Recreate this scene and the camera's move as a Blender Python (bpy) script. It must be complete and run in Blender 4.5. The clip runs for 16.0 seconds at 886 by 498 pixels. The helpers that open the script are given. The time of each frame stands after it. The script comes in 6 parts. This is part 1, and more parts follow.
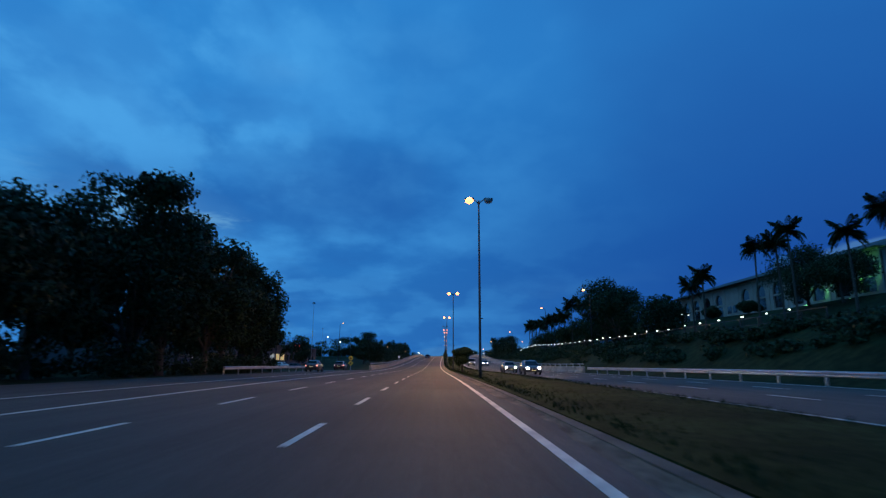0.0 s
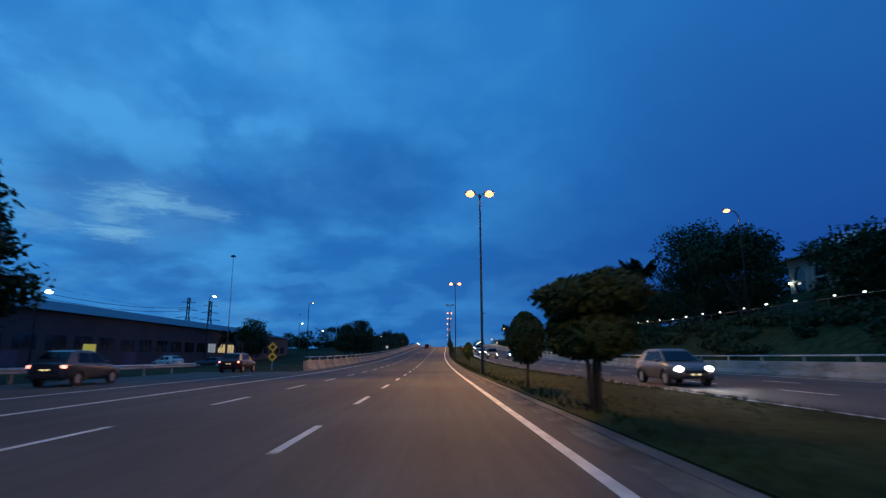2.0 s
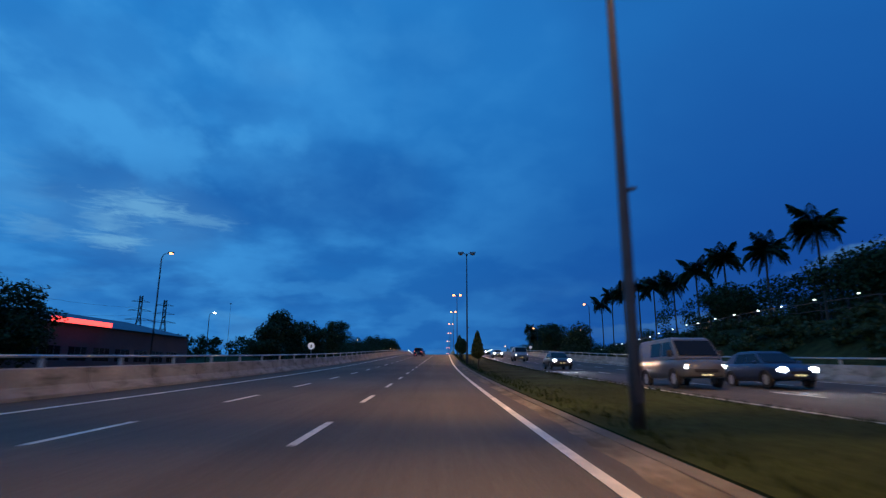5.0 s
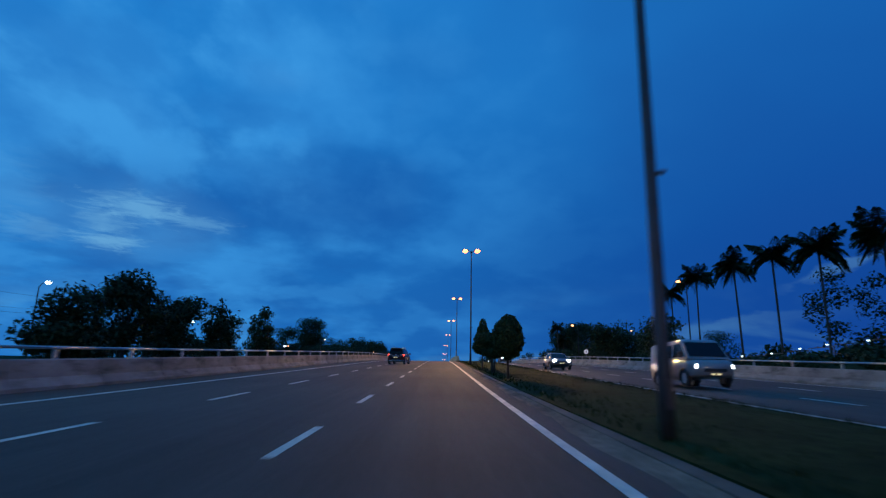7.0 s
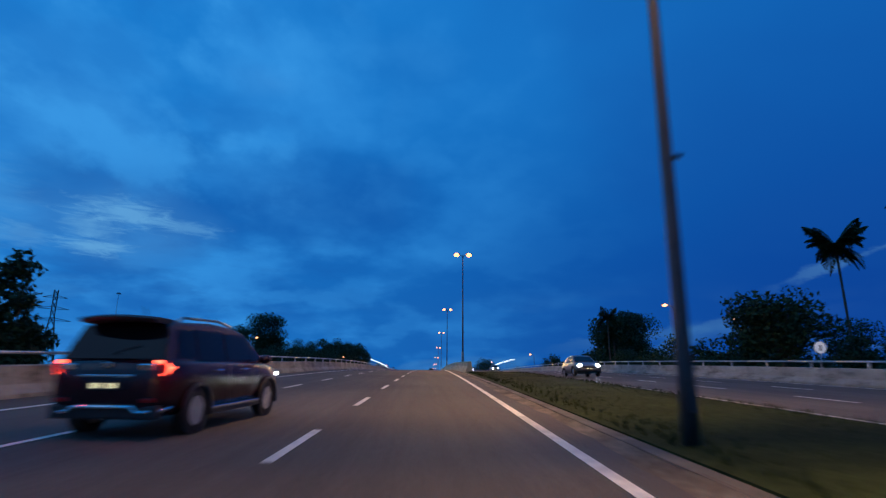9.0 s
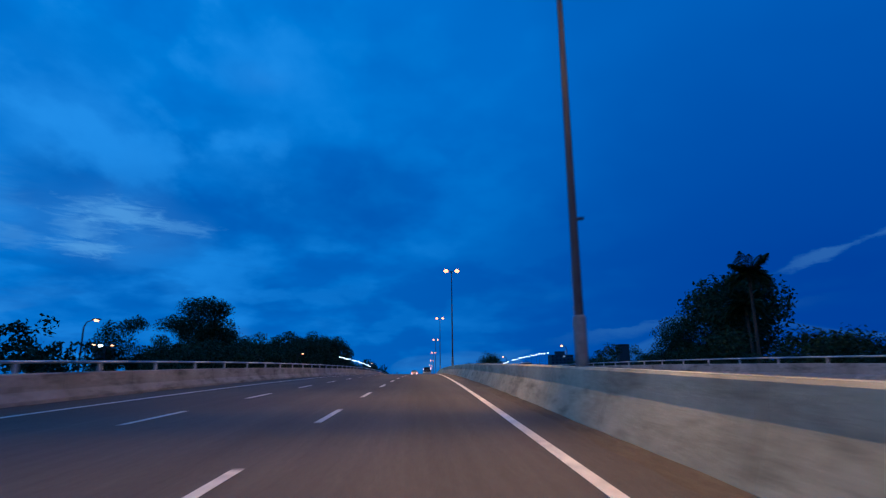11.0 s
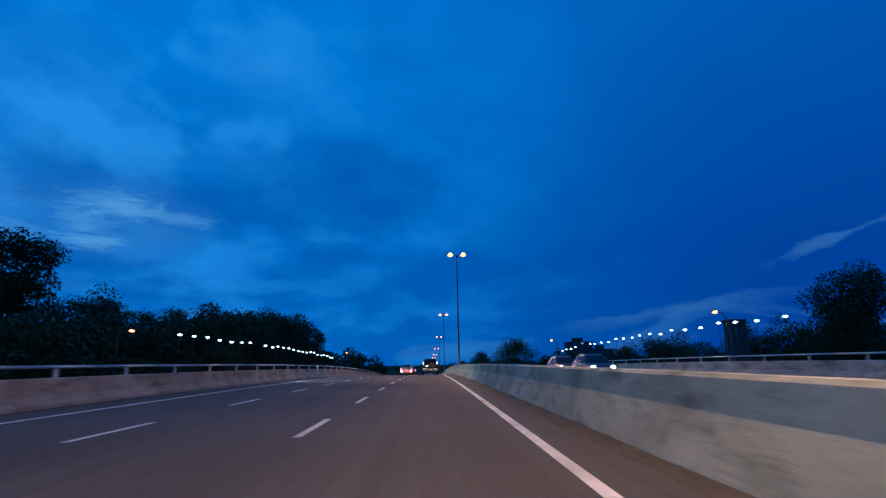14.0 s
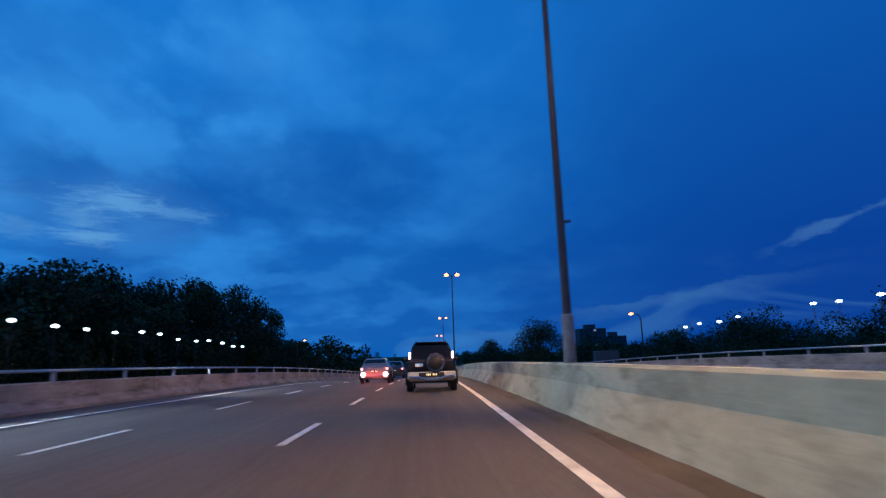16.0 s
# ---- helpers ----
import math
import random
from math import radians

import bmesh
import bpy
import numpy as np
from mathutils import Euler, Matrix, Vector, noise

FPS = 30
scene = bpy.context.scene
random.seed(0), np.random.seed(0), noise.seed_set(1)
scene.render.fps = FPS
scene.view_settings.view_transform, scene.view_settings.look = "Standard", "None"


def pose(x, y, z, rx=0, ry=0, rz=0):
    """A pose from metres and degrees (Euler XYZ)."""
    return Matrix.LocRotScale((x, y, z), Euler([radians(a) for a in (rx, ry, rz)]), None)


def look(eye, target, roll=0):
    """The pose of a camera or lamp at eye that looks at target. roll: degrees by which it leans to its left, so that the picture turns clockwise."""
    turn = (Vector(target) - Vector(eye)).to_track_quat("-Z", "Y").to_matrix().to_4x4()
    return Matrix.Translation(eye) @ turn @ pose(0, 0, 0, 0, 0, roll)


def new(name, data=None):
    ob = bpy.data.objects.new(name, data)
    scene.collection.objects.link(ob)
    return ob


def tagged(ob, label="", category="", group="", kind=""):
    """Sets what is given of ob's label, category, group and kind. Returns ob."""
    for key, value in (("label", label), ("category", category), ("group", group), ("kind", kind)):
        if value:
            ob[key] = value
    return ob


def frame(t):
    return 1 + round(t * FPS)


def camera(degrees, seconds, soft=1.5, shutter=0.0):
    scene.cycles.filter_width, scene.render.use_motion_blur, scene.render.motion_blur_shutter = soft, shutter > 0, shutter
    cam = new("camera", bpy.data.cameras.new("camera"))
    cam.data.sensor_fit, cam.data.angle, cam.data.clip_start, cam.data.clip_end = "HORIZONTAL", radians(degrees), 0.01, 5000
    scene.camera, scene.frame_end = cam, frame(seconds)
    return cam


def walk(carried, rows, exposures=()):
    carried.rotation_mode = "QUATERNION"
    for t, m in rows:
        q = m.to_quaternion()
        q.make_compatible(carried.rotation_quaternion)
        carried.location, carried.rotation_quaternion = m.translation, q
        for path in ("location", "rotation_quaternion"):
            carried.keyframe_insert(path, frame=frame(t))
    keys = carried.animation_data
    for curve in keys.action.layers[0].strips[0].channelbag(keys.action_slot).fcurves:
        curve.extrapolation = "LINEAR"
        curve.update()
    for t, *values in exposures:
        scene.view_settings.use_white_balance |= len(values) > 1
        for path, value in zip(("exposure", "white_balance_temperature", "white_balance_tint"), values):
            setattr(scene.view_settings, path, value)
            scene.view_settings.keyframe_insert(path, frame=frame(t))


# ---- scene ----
# the road's line: slope in per cent and heading in degrees every 40 m from -60 m
SLOPE_NODES = (0.26, 0.95, -0.06, -0.07, 1.29, 2.58, 3.70, 3.72, 2.69, 1.01, 0.22, -1.11, -3.73, -4.30, -4.30, -4.30, -4.30)
HEAD_NODES = (-0.00, 0.03, 0.20, 0.05, -0.08, -0.46, -1.22, -1.26, -1.07, -1.15, -1.12, -1.03, -1.11, -1.03, -0.98, -0.96, -0.94)
LAMP_S = (12.8, 63.5, 114.6, 165.4, 215.2, 265.0, 318.9, 376.1, 431.2, 481.0)
ROWS = ((0.0, -23.72, -0.12, 11.82, -0.82, -0.23), (0.5, -11.15, -0.09, 11.64, -0.95, -0.15), (1.0, 1.65, -0.11, 11.50, -0.89, -0.11),
        (1.5, 14.52, -0.17, 11.12, -0.74, 0.11), (2.0, 27.34, -0.16, 11.00, -0.69, 0.21), (2.5, 39.98, -0.16, 11.23, -0.85, 0.47),
        (3.0, 52.86, -0.24, 10.95, -1.04, 0.75), (3.5, 66.13, -0.22, 11.31, -1.18, 0.44), (4.0, 79.47, -0.21, 11.67, -1.08, 0.06),
        (6.5, 144.74, -0.30, 12.59, -1.32, -0.74), (7.0, 157.57, -0.28, 12.79, -1.52, -1.12), (7.5, 170.42, -0.38, 13.00, -1.78, -1.13),
        (8.0, 183.18, -0.40, 13.09, -2.11, -1.06), (8.5, 195.78, -0.33, 13.51, -2.42, -1.08), (9.0, 208.05, -0.36, 13.17, -2.44, -0.53),
        (11.5, 265.15, -0.10, 12.68, -2.75, 0.83), (12.0, 275.98, -0.09, 12.44, -2.53, 1.25), (12.5, 286.86, -0.01, 11.74, -2.33, 1.31),
        (13.0, 298.28, -0.09, 11.96, -2.31, 1.31), (13.5, 309.70, -0.21, 12.08, -2.42, 1.14), (14.0, 320.59, -0.05, 11.61, -2.47, 1.01),
        (14.5, 331.43, 0.08, 11.47, -2.43, 1.27), (15.0, 342.30, 0.06, 11.16, -2.44, 1.46), (15.5, 353.39, 0.09, 10.99, -2.39, 1.54),
        (16.0, 364.63, 0.01, 10.67, -2.37, 1.80))

KNOTS = np.arange(-60, 620, 40.0)
STEP_S = np.arange(-300, 3001, 5.0)
_fade = np.clip((700 - STEP_S) / 200, 0, 1)
_slope = np.interp(STEP_S, KNOTS, SLOPE_NODES) * 0.01 * _fade * np.clip((STEP_S + 220) / 160, 0, 1)
_head = np.radians(np.interp(STEP_S, KNOTS, HEAD_NODES))
_z = np.concatenate([[0], np.cumsum((_slope[1:] + _slope[:-1]) * 2.5)])
_x = np.concatenate([[0], np.cumsum(-(_head[1:] + _head[:-1]) * 2.5)])
_z -= np.interp(0, STEP_S, _z)
_x -= np.interp(0, STEP_S, _x)


def road_z(s):
    return float(np.interp(s, STEP_S, _z))


def heading(s):
    return float(np.interp(s, STEP_S, _head))


def at(s, lat, z=0.0):
    """World place of a point s metres along the road, lat metres to its right, z above its surface."""
    h = heading(s)
    return Vector((float(np.interp(s, STEP_S, _x)) + lat * math.cos(h), s + lat * math.sin(h), road_z(s) + z))


def stand(s, lat, z=0.0, turn=0.0, size=1.0):
    """Pose of a thing that follows the road's heading and slope."""
    p = at(s, lat, z)
    sl = math.atan(float(np.interp(s, STEP_S, _slope)))
    return Matrix.Translation(p) @ Euler((sl, 0, heading(s) + radians(turn))).to_matrix().to_4x4() @ Matrix.Scale(size, 4)


EYE = 1.15
cam = camera(77.3, 16.0, soft=1.3, shutter=0.3)
walk(cam, [(t, pose(*at(s, o, EYE), 90 + pitch, roll, yaw)) for t, s, o, pitch, yaw, roll in ROWS],
     exposures=((0.0, 0.25, 6700, 10), (4.0, 0.12, 6500, 10), (7.0, 0.06, 6100, 10), (9.0, 0.02, 5850, 11), (11.5, -0.20, 5000, 14), (12.1, -0.19, 5080, 13), (13.0, -0.14, 5600, 10), (14.0, -0.20, 5120, 13), (15.2, -0.12, 5500, 14), (16.0, -0.12, 5600, 18)))

# ---- sky: dusk under broken cloud ----
world = bpy.data.worlds.new("dusk_sky")
scene.world = world
world.use_nodes = True
wt = world.node_tree
for n in list(wt.nodes):
    wt.nodes.remove(n)


def wnode(kind, **kw):
    n = wt.nodes.new(kind)
    for k, v in kw.items():
        if k in n.inputs:
            n.inputs[k].default_value = v
    return n


def wmath(op, a, b=None, clamp=False):
    n = wt.nodes.new("ShaderNodeMath")
    n.operation, n.use_clamp = op, clamp
    for i, v in enumerate((a, b)):
        if v is None:
            continue
        if isinstance(v, (int, float)):
            n.inputs[i].default_value = v
        else:
            wt.links.new(v, n.inputs[i])
    return n.outputs[0]


def wmix(fac, a, b):
    n = wt.nodes.new("ShaderNodeMix")
    n.data_type = "RGBA"
    for i, v in ((0, fac), (6, a), (7, b)):
        if isinstance(v, (int, float, tuple)):
            n.inputs[i].default_value = v
        else:
            wt.links.new(v, n.inputs[i])
    return n.outputs[2]


def wrange(v, lo, hi, to0=0.0, to1=1.0):
    n = wt.nodes.new("ShaderNodeMapRange")
    n.interpolation_type = "SMOOTHSTEP"
    for i, q in enumerate((v, lo, hi, to0, to1)):
        if isinstance(q, (int, float)):
            n.inputs[i].default_value = q
        else:
            wt.links.new(q, n.inputs[i])
    return n.outputs[0]


coord = wnode("ShaderNodeTexCoord").outputs["Generated"]
sep = wnode("ShaderNodeSeparateXYZ")
wt.links.new(coord, sep.inputs[0])
SX, SY, SZ = sep.outputs
up = wmath("MAXIMUM", SZ, 0.0)
# cloud layer at a fixed height: direction divided by its rise
lift = wmath("ADD", up, 0.30)
px, py = wmath("DIVIDE", SX, lift), wmath("DIVIDE", SY, lift)
comb = wnode("ShaderNodeCombineXYZ")
wt.links.new(px, comb.inputs[0])
wt.links.new(py, comb.inputs[1])
comb.inputs[2].default_value = 3.7


def wnoise(scale, detail, rough, dist=0.0, offset=(0, 0, 0)):
    mp = wt.nodes.new("ShaderNodeMapping")
    mp.inputs["Location"].default_value = offset
    wt.links.new(comb.outputs[0], mp.inputs[0])
    n = wt.nodes.new("ShaderNodeTexNoise")
    n.inputs["Scale"].default_value, n.inputs["Detail"].default_value = scale, detail
    n.inputs["Roughness"].default_value, n.inputs["Distortion"].default_value = rough, dist
    wt.links.new(mp.outputs[0], n.inputs["Vector"])
    return n.outputs["Fac"]


big = wnoise(0.8, 4, 0.55, 0.0, (0.4, 1.9, 0))
fine = wnoise(1.9, 5, 0.55, 0.0)
torn = wnoise(6.0, 6, 0.62, 0.0, (1.3, 4.1, 0))


def veil(cx, cz, rx, rz, ragged=0.5):
    """A soft patch of cloud round a direction, with a ragged rim."""
    a = wmath("DIVIDE", wmath("SUBTRACT", SX, cx), rx)
    b = wmath("DIVIDE", wmath("SUBTRACT", SZ, cz), rz)
    d = wmath("SQRT", wmath("ADD", wmath("MULTIPLY", a, a), wmath("MULTIPLY", b, b)))
    d = wmath("ADD", d, wmath("MULTIPLY", wmath("SUBTRACT", fine, 0.5), ragged * 4))
    return wrange(d, 1.25, 0.25)


# lighter towards the last light, on the west side, darker to the east
west = wrange(SX, 0.72, -0.62)
high = wrange(SZ, 0.12, 0.56)
base = wmix(west, (0.003, 0.052, 0.275, 1), (0.014, 0.165, 0.49, 1))
base = wmix(wmath("MULTIPLY", high, wrange(SX, 0.10, 0.60, 0.62, 0.34)), base, (0.022, 0.215, 0.58, 1))
dark = wmath("MULTIPLY", wrange(big, 0.50, 0.66), 0.35)
base = wmix(dark, base, (0.008, 0.075, 0.31, 1))
mottle = wmath("MULTIPLY", wmath("MULTIPLY", wrange(fine, 0.44, 0.66), wrange(SX, 0.45, -0.45)), 0.72)
base = wmix(mottle, base, (0.042, 0.270, 0.645, 1))
mid = wnoise(3.6, 4, 0.5, 0.0, (2.2, 0.7, 0))
lumps = wmath("MULTIPLY", wmath("MULTIPLY", wrange(mid, 0.47, 0.63), wrange(SX, 0.5, -0.4)), 0.38)
base = wmix(lumps, base, (0.046, 0.285, 0.66, 1))
base = wmix(wmath("MULTIPLY", wmath("MULTIPLY", wrange(mid, 0.47, 0.33), wrange(SX, 0.3, -0.4)), 0.30), base, (0.008, 0.105, 0.38, 1))
base = wmix(wmath("MULTIPLY", veil(-0.20, 0.30, 0.26, 0.11), 0.55), base, (0.008, 0.080, 0.32, 1))
base = wmix(wmath("MULTIPLY", veil(-0.02, 0.52, 0.12, 0.05), 0.15), base, (0.010, 0.090, 0.34, 1))
base = wmix(wmath("MULTIPLY", veil(-0.50, 0.36, 0.13, 0.10), 0.15), base, (0.075, 0.285, 0.61, 1))
base = wmix(wmath("MULTIPLY", veil(-0.545, 0.285, 0.07, 0.05), 0.5), base, (0.012, 0.095, 0.33, 1))
# bright torn gaps low in the west
band = wt.nodes.new("ShaderNodeCombineXYZ")
wt.links.new(wmath("MULTIPLY", SX, 9.0), band.inputs[0])
wt.links.new(wmath("MULTIPLY", SZ, 34.0), band.inputs[1])
band.inputs[2].default_value = 7.3
band_n = wt.nodes.new("ShaderNodeTexNoise")
band_n.inputs["Scale"].default_value, band_n.inputs["Detail"].default_value, band_n.inputs["Roughness"].default_value = 1.0, 6, 0.58
wt.links.new(band.outputs[0], band_n.inputs["Vector"])
layers = band_n.outputs["Fac"]


shred = wt.nodes.new("ShaderNodeTexNoise")
shred.inputs["Scale"].default_value, shred.inputs["Detail"].default_value, shred.inputs["Roughness"].default_value, shred.inputs["Distortion"].default_value = 3.2, 6, 0.62, 0.6
wt.links.new(band.outputs[0], shred.inputs["Vector"])


def rift(cx, cz, rx, rz):
    """A torn bright opening between cloud layers, hard above and soft below."""
    a = wmath("DIVIDE", wmath("SUBTRACT", SX, cx), rx)
    b = wmath("DIVIDE", wmath("SUBTRACT", SZ, cz), rz)
    d = wmath("SQRT", wmath("ADD", wmath("MULTIPLY", a, a), wmath("MULTIPLY", b, b)))
    d = wmath("ADD", d, wmath("MULTIPLY", wmath("SUBTRACT", shred.outputs["Fac"], 0.5), 2.6))
    d = wmath("ADD", d, wmath("MULTIPLY", wmath("SUBTRACT", layers, 0.5), 1.4))
    return wrange(d, 1.45, 0.1)


shade_low = wmath("MULTIPLY", wmath("MULTIPLY", wrange(layers, 0.50, 0.36), wrange(SZ, 0.34, 0.12)), wmath("MULTIPLY", wrange(SX, 0.1, -0.35), 0.22))
base = wmix(shade_low, base, (0.010, 0.085, 0.31, 1))
base = wmix(wmath("MULTIPLY", veil(-0.48, 0.225, 0.15, 0.06, 0.4), 0.38), base, (0.065, 0.23, 0.50, 1))
for cx, cz, rx, rz, amount in ((-0.462, 0.247, 0.050, 0.022, 0.62), (-0.50, 0.192, 0.036, 0.012, 0.65), (-0.575, 0.195, 0.030, 0.016, 0.25), (-0.38, 0.236, 0.045, 0.012, 0.38),
                               (-0.505, 0.222, 0.030, 0.020, 0.4), (-0.60, 0.255, 0.04, 0.04, 0.10)):
    base = wmix(wmath("MULTIPLY", rift(cx, cz, rx, rz), amount), base, (0.16, 0.42, 0.66, 1))
# heaped lumps in the west, light tops over darker undersides
heap = wt.nodes.new("ShaderNodeCombineXYZ")
wt.links.new(SX, heap.inputs[0])
wt.links.new(wmath("MULTIPLY", SZ, 1.25), heap.inputs[1])
heap.inputs[2].default_value = 0.37
heap_n = wt.nodes.new("ShaderNodeTexNoise")
heap_n.inputs["Scale"].default_value, heap_n.inputs["Detail"].default_value, heap_n.inputs["Roughness"].default_value = 8.0, 5, 0.52
wt.links.new(heap.outputs[0], heap_n.inputs["Vector"])
lumpy = wmath("MULTIPLY", wrange(SX, 0.05, -0.42), wrange(SZ, 0.20, 0.34))
base = wmix(wmath("MULTIPLY", wmath("MULTIPLY", wrange(heap_n.outputs["Fac"], 0.47, 0.66), lumpy), 0.5), base, (0.062, 0.34, 0.73, 1))
base = wmix(wmath("MULTIPLY", wmath("MULTIPLY", wrange(heap_n.outputs["Fac"], 0.50, 0.34), lumpy), 0.38), base, (0.016, 0.155, 0.47, 1))
base = wmix(wmath("MULTIPLY", veil(-0.25, 0.475, 0.10, 0.045, 0.9), 0.20), base, (0.09, 0.34, 0.68, 1))
# thin light streaks: one climbing in the east, some along the horizon
climb = wmath("ABSOLUTE", wmath("SUBTRACT", SZ, wmath("ADD", wmath("MULTIPLY", SX, 0.41), -0.080)))
climb = wmath("ADD", climb, wmath("MULTIPLY", wmath("SUBTRACT", torn, 0.5), 0.045))
east = wmath("MULTIPLY", wmath("MULTIPLY", wrange(climb, 0.010, 0.0), wrange(SX, 0.52, 0.60)), 0.42)
base = wmix(east, base, (0.085, 0.235, 0.44, 1))
low_edge = wmath("SUBTRACT", SZ, wmath("ADD", wmath("MULTIPLY", SX, 0.147), 0.0235))
low_edge = wmath("ADD", low_edge, wmath("MULTIPLY", wmath("SUBTRACT", torn, 0.5), 0.04))
low_band = wmath("MULTIPLY", wmath("MULTIPLY", wrange(low_edge, 0.006, -0.002), wrange(low_edge, -0.026, -0.004)), wmath("MULTIPLY", wrange(SX, 0.18, 0.36), wrange(SX, 0.66, 0.44)))
base = wmix(wmath("MULTIPLY", low_band, 0.22), base, (0.10, 0.27, 0.44, 1))
streak_n = wnoise(1.2, 4, 0.5, 1.0, (5.0, 2.0, 0))
low = wmath("MULTIPLY", wrange(SZ, 0.17, 0.02), wrange(SZ, -0.01, 0.02))
streak = wmath("MULTIPLY", wmath("MULTIPLY", wrange(streak_n, 0.50, 0.62), low), 0.24)
base = wmix(streak, base, (0.10, 0.30, 0.50, 1))
sky_tex = wt.nodes.new("ShaderNodeTexSky")
sky_tex.sky_type = "NISHITA"
sky_tex.sun_disc = False
sky_tex.sun_elevation, sky_tex.sun_rotation = radians(1.0), radians(-80)
bg1, bg2 = wnode("ShaderNodeBackground"), wnode("ShaderNodeBackground")
wt.links.new(base, bg1.inputs[0])
bg1.inputs[1].default_value = 1.0
wt.links.new(sky_tex.outputs[0], bg2.inputs[0])
bg2.inputs[1].default_value = 0.004
add = wnode("ShaderNodeAddShader")
wt.links.new(bg1.outputs[0], add.inputs[0])
wt.links.new(bg2.outputs[0], add.inputs[1])
wout = wnode("ShaderNodeOutputWorld")
wt.links.new(add.outputs[0], wout.inputs[0])
# the last daylight, wide and weak, from the west
sun = new("sun", bpy.data.lights.new("sun", "SUN"))
sun.data.energy, sun.data.angle, sun.data.color = 0.06, radians(30), (0.75, 0.88, 1.0)
sun.matrix_world = look((0, 0, 50), (60, 25, 0))


# ---- materials ----
def material(name, colour, rough=0.7, metal=0.0, grain=0.0, scale=8.0, dirt=0.0, dirt_scale=0.6, bump=0.0, glow=None, glow_strength=0.0, vary=0.0, coat=0.0, spec=0.5):
    m = bpy.data.materials.new(name)
    m.use_nodes = True
    nt = m.node_tree
    b = nt.nodes["Principled BSDF"]
    b.inputs["Roughness"].default_value, b.inputs["Metallic"].default_value = rough, metal
    b.inputs["Base Color"].default_value = (*colour, 1)
    b.inputs["Coat Weight"].default_value = coat
    b.inputs["Specular IOR Level"].default_value = spec
    if glow:
        b.inputs["Emission Color"].default_value = (*glow, 1)
        b.inputs["Emission Strength"].default_value = glow_strength
    if grain or dirt or bump or vary:
        tc = nt.nodes.new("ShaderNodeTexCoord").outputs["Object"]

        def tex(sc, detail):
            n = nt.nodes.new("ShaderNodeTexNoise")
            n.inputs["Scale"].default_value, n.inputs["Detail"].default_value = sc, detail
            nt.links.new(tc, n.inputs["Vector"])
            return n.outputs["Fac"]

        def scaled(fac, amount):
            n = nt.nodes.new("ShaderNodeMapRange")
            n.inputs[1].default_value, n.inputs[2].default_value = 0.3, 0.7
            n.inputs[3].default_value, n.inputs[4].default_value = 1 - amount, 1 + amount
            nt.links.new(fac, n.inputs[0])
            return n.outputs[0]

        def times(a, b2):
            n = nt.nodes.new("ShaderNodeMath")
            n.operation = "MULTIPLY"
            nt.links.new(a, n.inputs[0])
            nt.links.new(b2, n.inputs[1])
            return n.outputs[0]
        k = scaled(tex(scale, 5), grain)
        fine = tex(scale * 2.5, 3)
        if dirt:
            k = times(k, scaled(tex(dirt_scale, 4), dirt))
        if vary:
            info = nt.nodes.new("ShaderNodeObjectInfo").outputs["Random"]
            n = nt.nodes.new("ShaderNodeMapRange")
            n.inputs[3].default_value, n.inputs[4].default_value = 1 - vary, 1 + vary
            nt.links.new(info, n.inputs[0])
            k = times(k, n.outputs[0])
        hsv = nt.nodes.new("ShaderNodeHueSaturation")
        hsv.inputs["Color"].default_value = (*colour, 1)
        nt.links.new(k, hsv.inputs["Value"])
        nt.links.new(hsv.outputs[0], b.inputs["Base Color"])
        if bump:
            bp = nt.nodes.new("ShaderNodeBump")
            bp.inputs["Strength"].default_value, bp.inputs["Distance"].default_value = bump, 0.02
            nt.links.new(fine, bp.inputs["Height"])
            nt.links.new(bp.outputs[0], b.inputs["Normal"])
    return m


def asphalt_material(name, tone):
    m = material(name, (tone * 1.08, tone * 0.96, tone * 0.80), 0.82, grain=0.16, scale=14, dirt=0.22, dirt_scale=0.12, bump=0.5, spec=0.22)
    # wheel tracks and oil drawn out along the lanes, and a fine speckle of stone
    nt = m.node_tree
    hsv = next(n for n in nt.nodes if n.type == "HUE_SAT")
    src = hsv.inputs["Value"].links[0].from_socket
    tc = nt.nodes.new("ShaderNodeTexCoord").outputs["Object"]
    for scale, rough, amount in (((0.85, 0.012, 1.0), 0.6, 0.20), ((5.0, 0.10, 1.0), 0.6, 0.09), ((60.0, 60.0, 60.0), 0.5, 0.22)):
        mp = nt.nodes.new("ShaderNodeMapping")
        mp.inputs["Scale"].default_value = scale
        nt.links.new(tc, mp.inputs[0])
        n = nt.nodes.new("ShaderNodeTexNoise")
        n.inputs["Scale"].default_value, n.inputs["Detail"].default_value, n.inputs["Roughness"].default_value = 1.0, 4, rough
        nt.links.new(mp.outputs[0], n.inputs["Vector"])
        r = nt.nodes.new("ShaderNodeMapRange")
        r.inputs[1].default_value, r.inputs[2].default_value, r.inputs[3].default_value, r.inputs[4].default_value = 0.3, 0.7, 1 - amount, 1 + amount
        nt.links.new(n.outputs["Fac"], r.inputs[0])
        k = nt.nodes.new("ShaderNodeMath")
        k.operation = "MULTIPLY"
        nt.links.new(src, k.inputs[0])
        nt.links.new(r.outputs[0], k.inputs[1])
        src = k.outputs[0]
    nt.links.new(src, hsv.inputs["Value"])
    return m


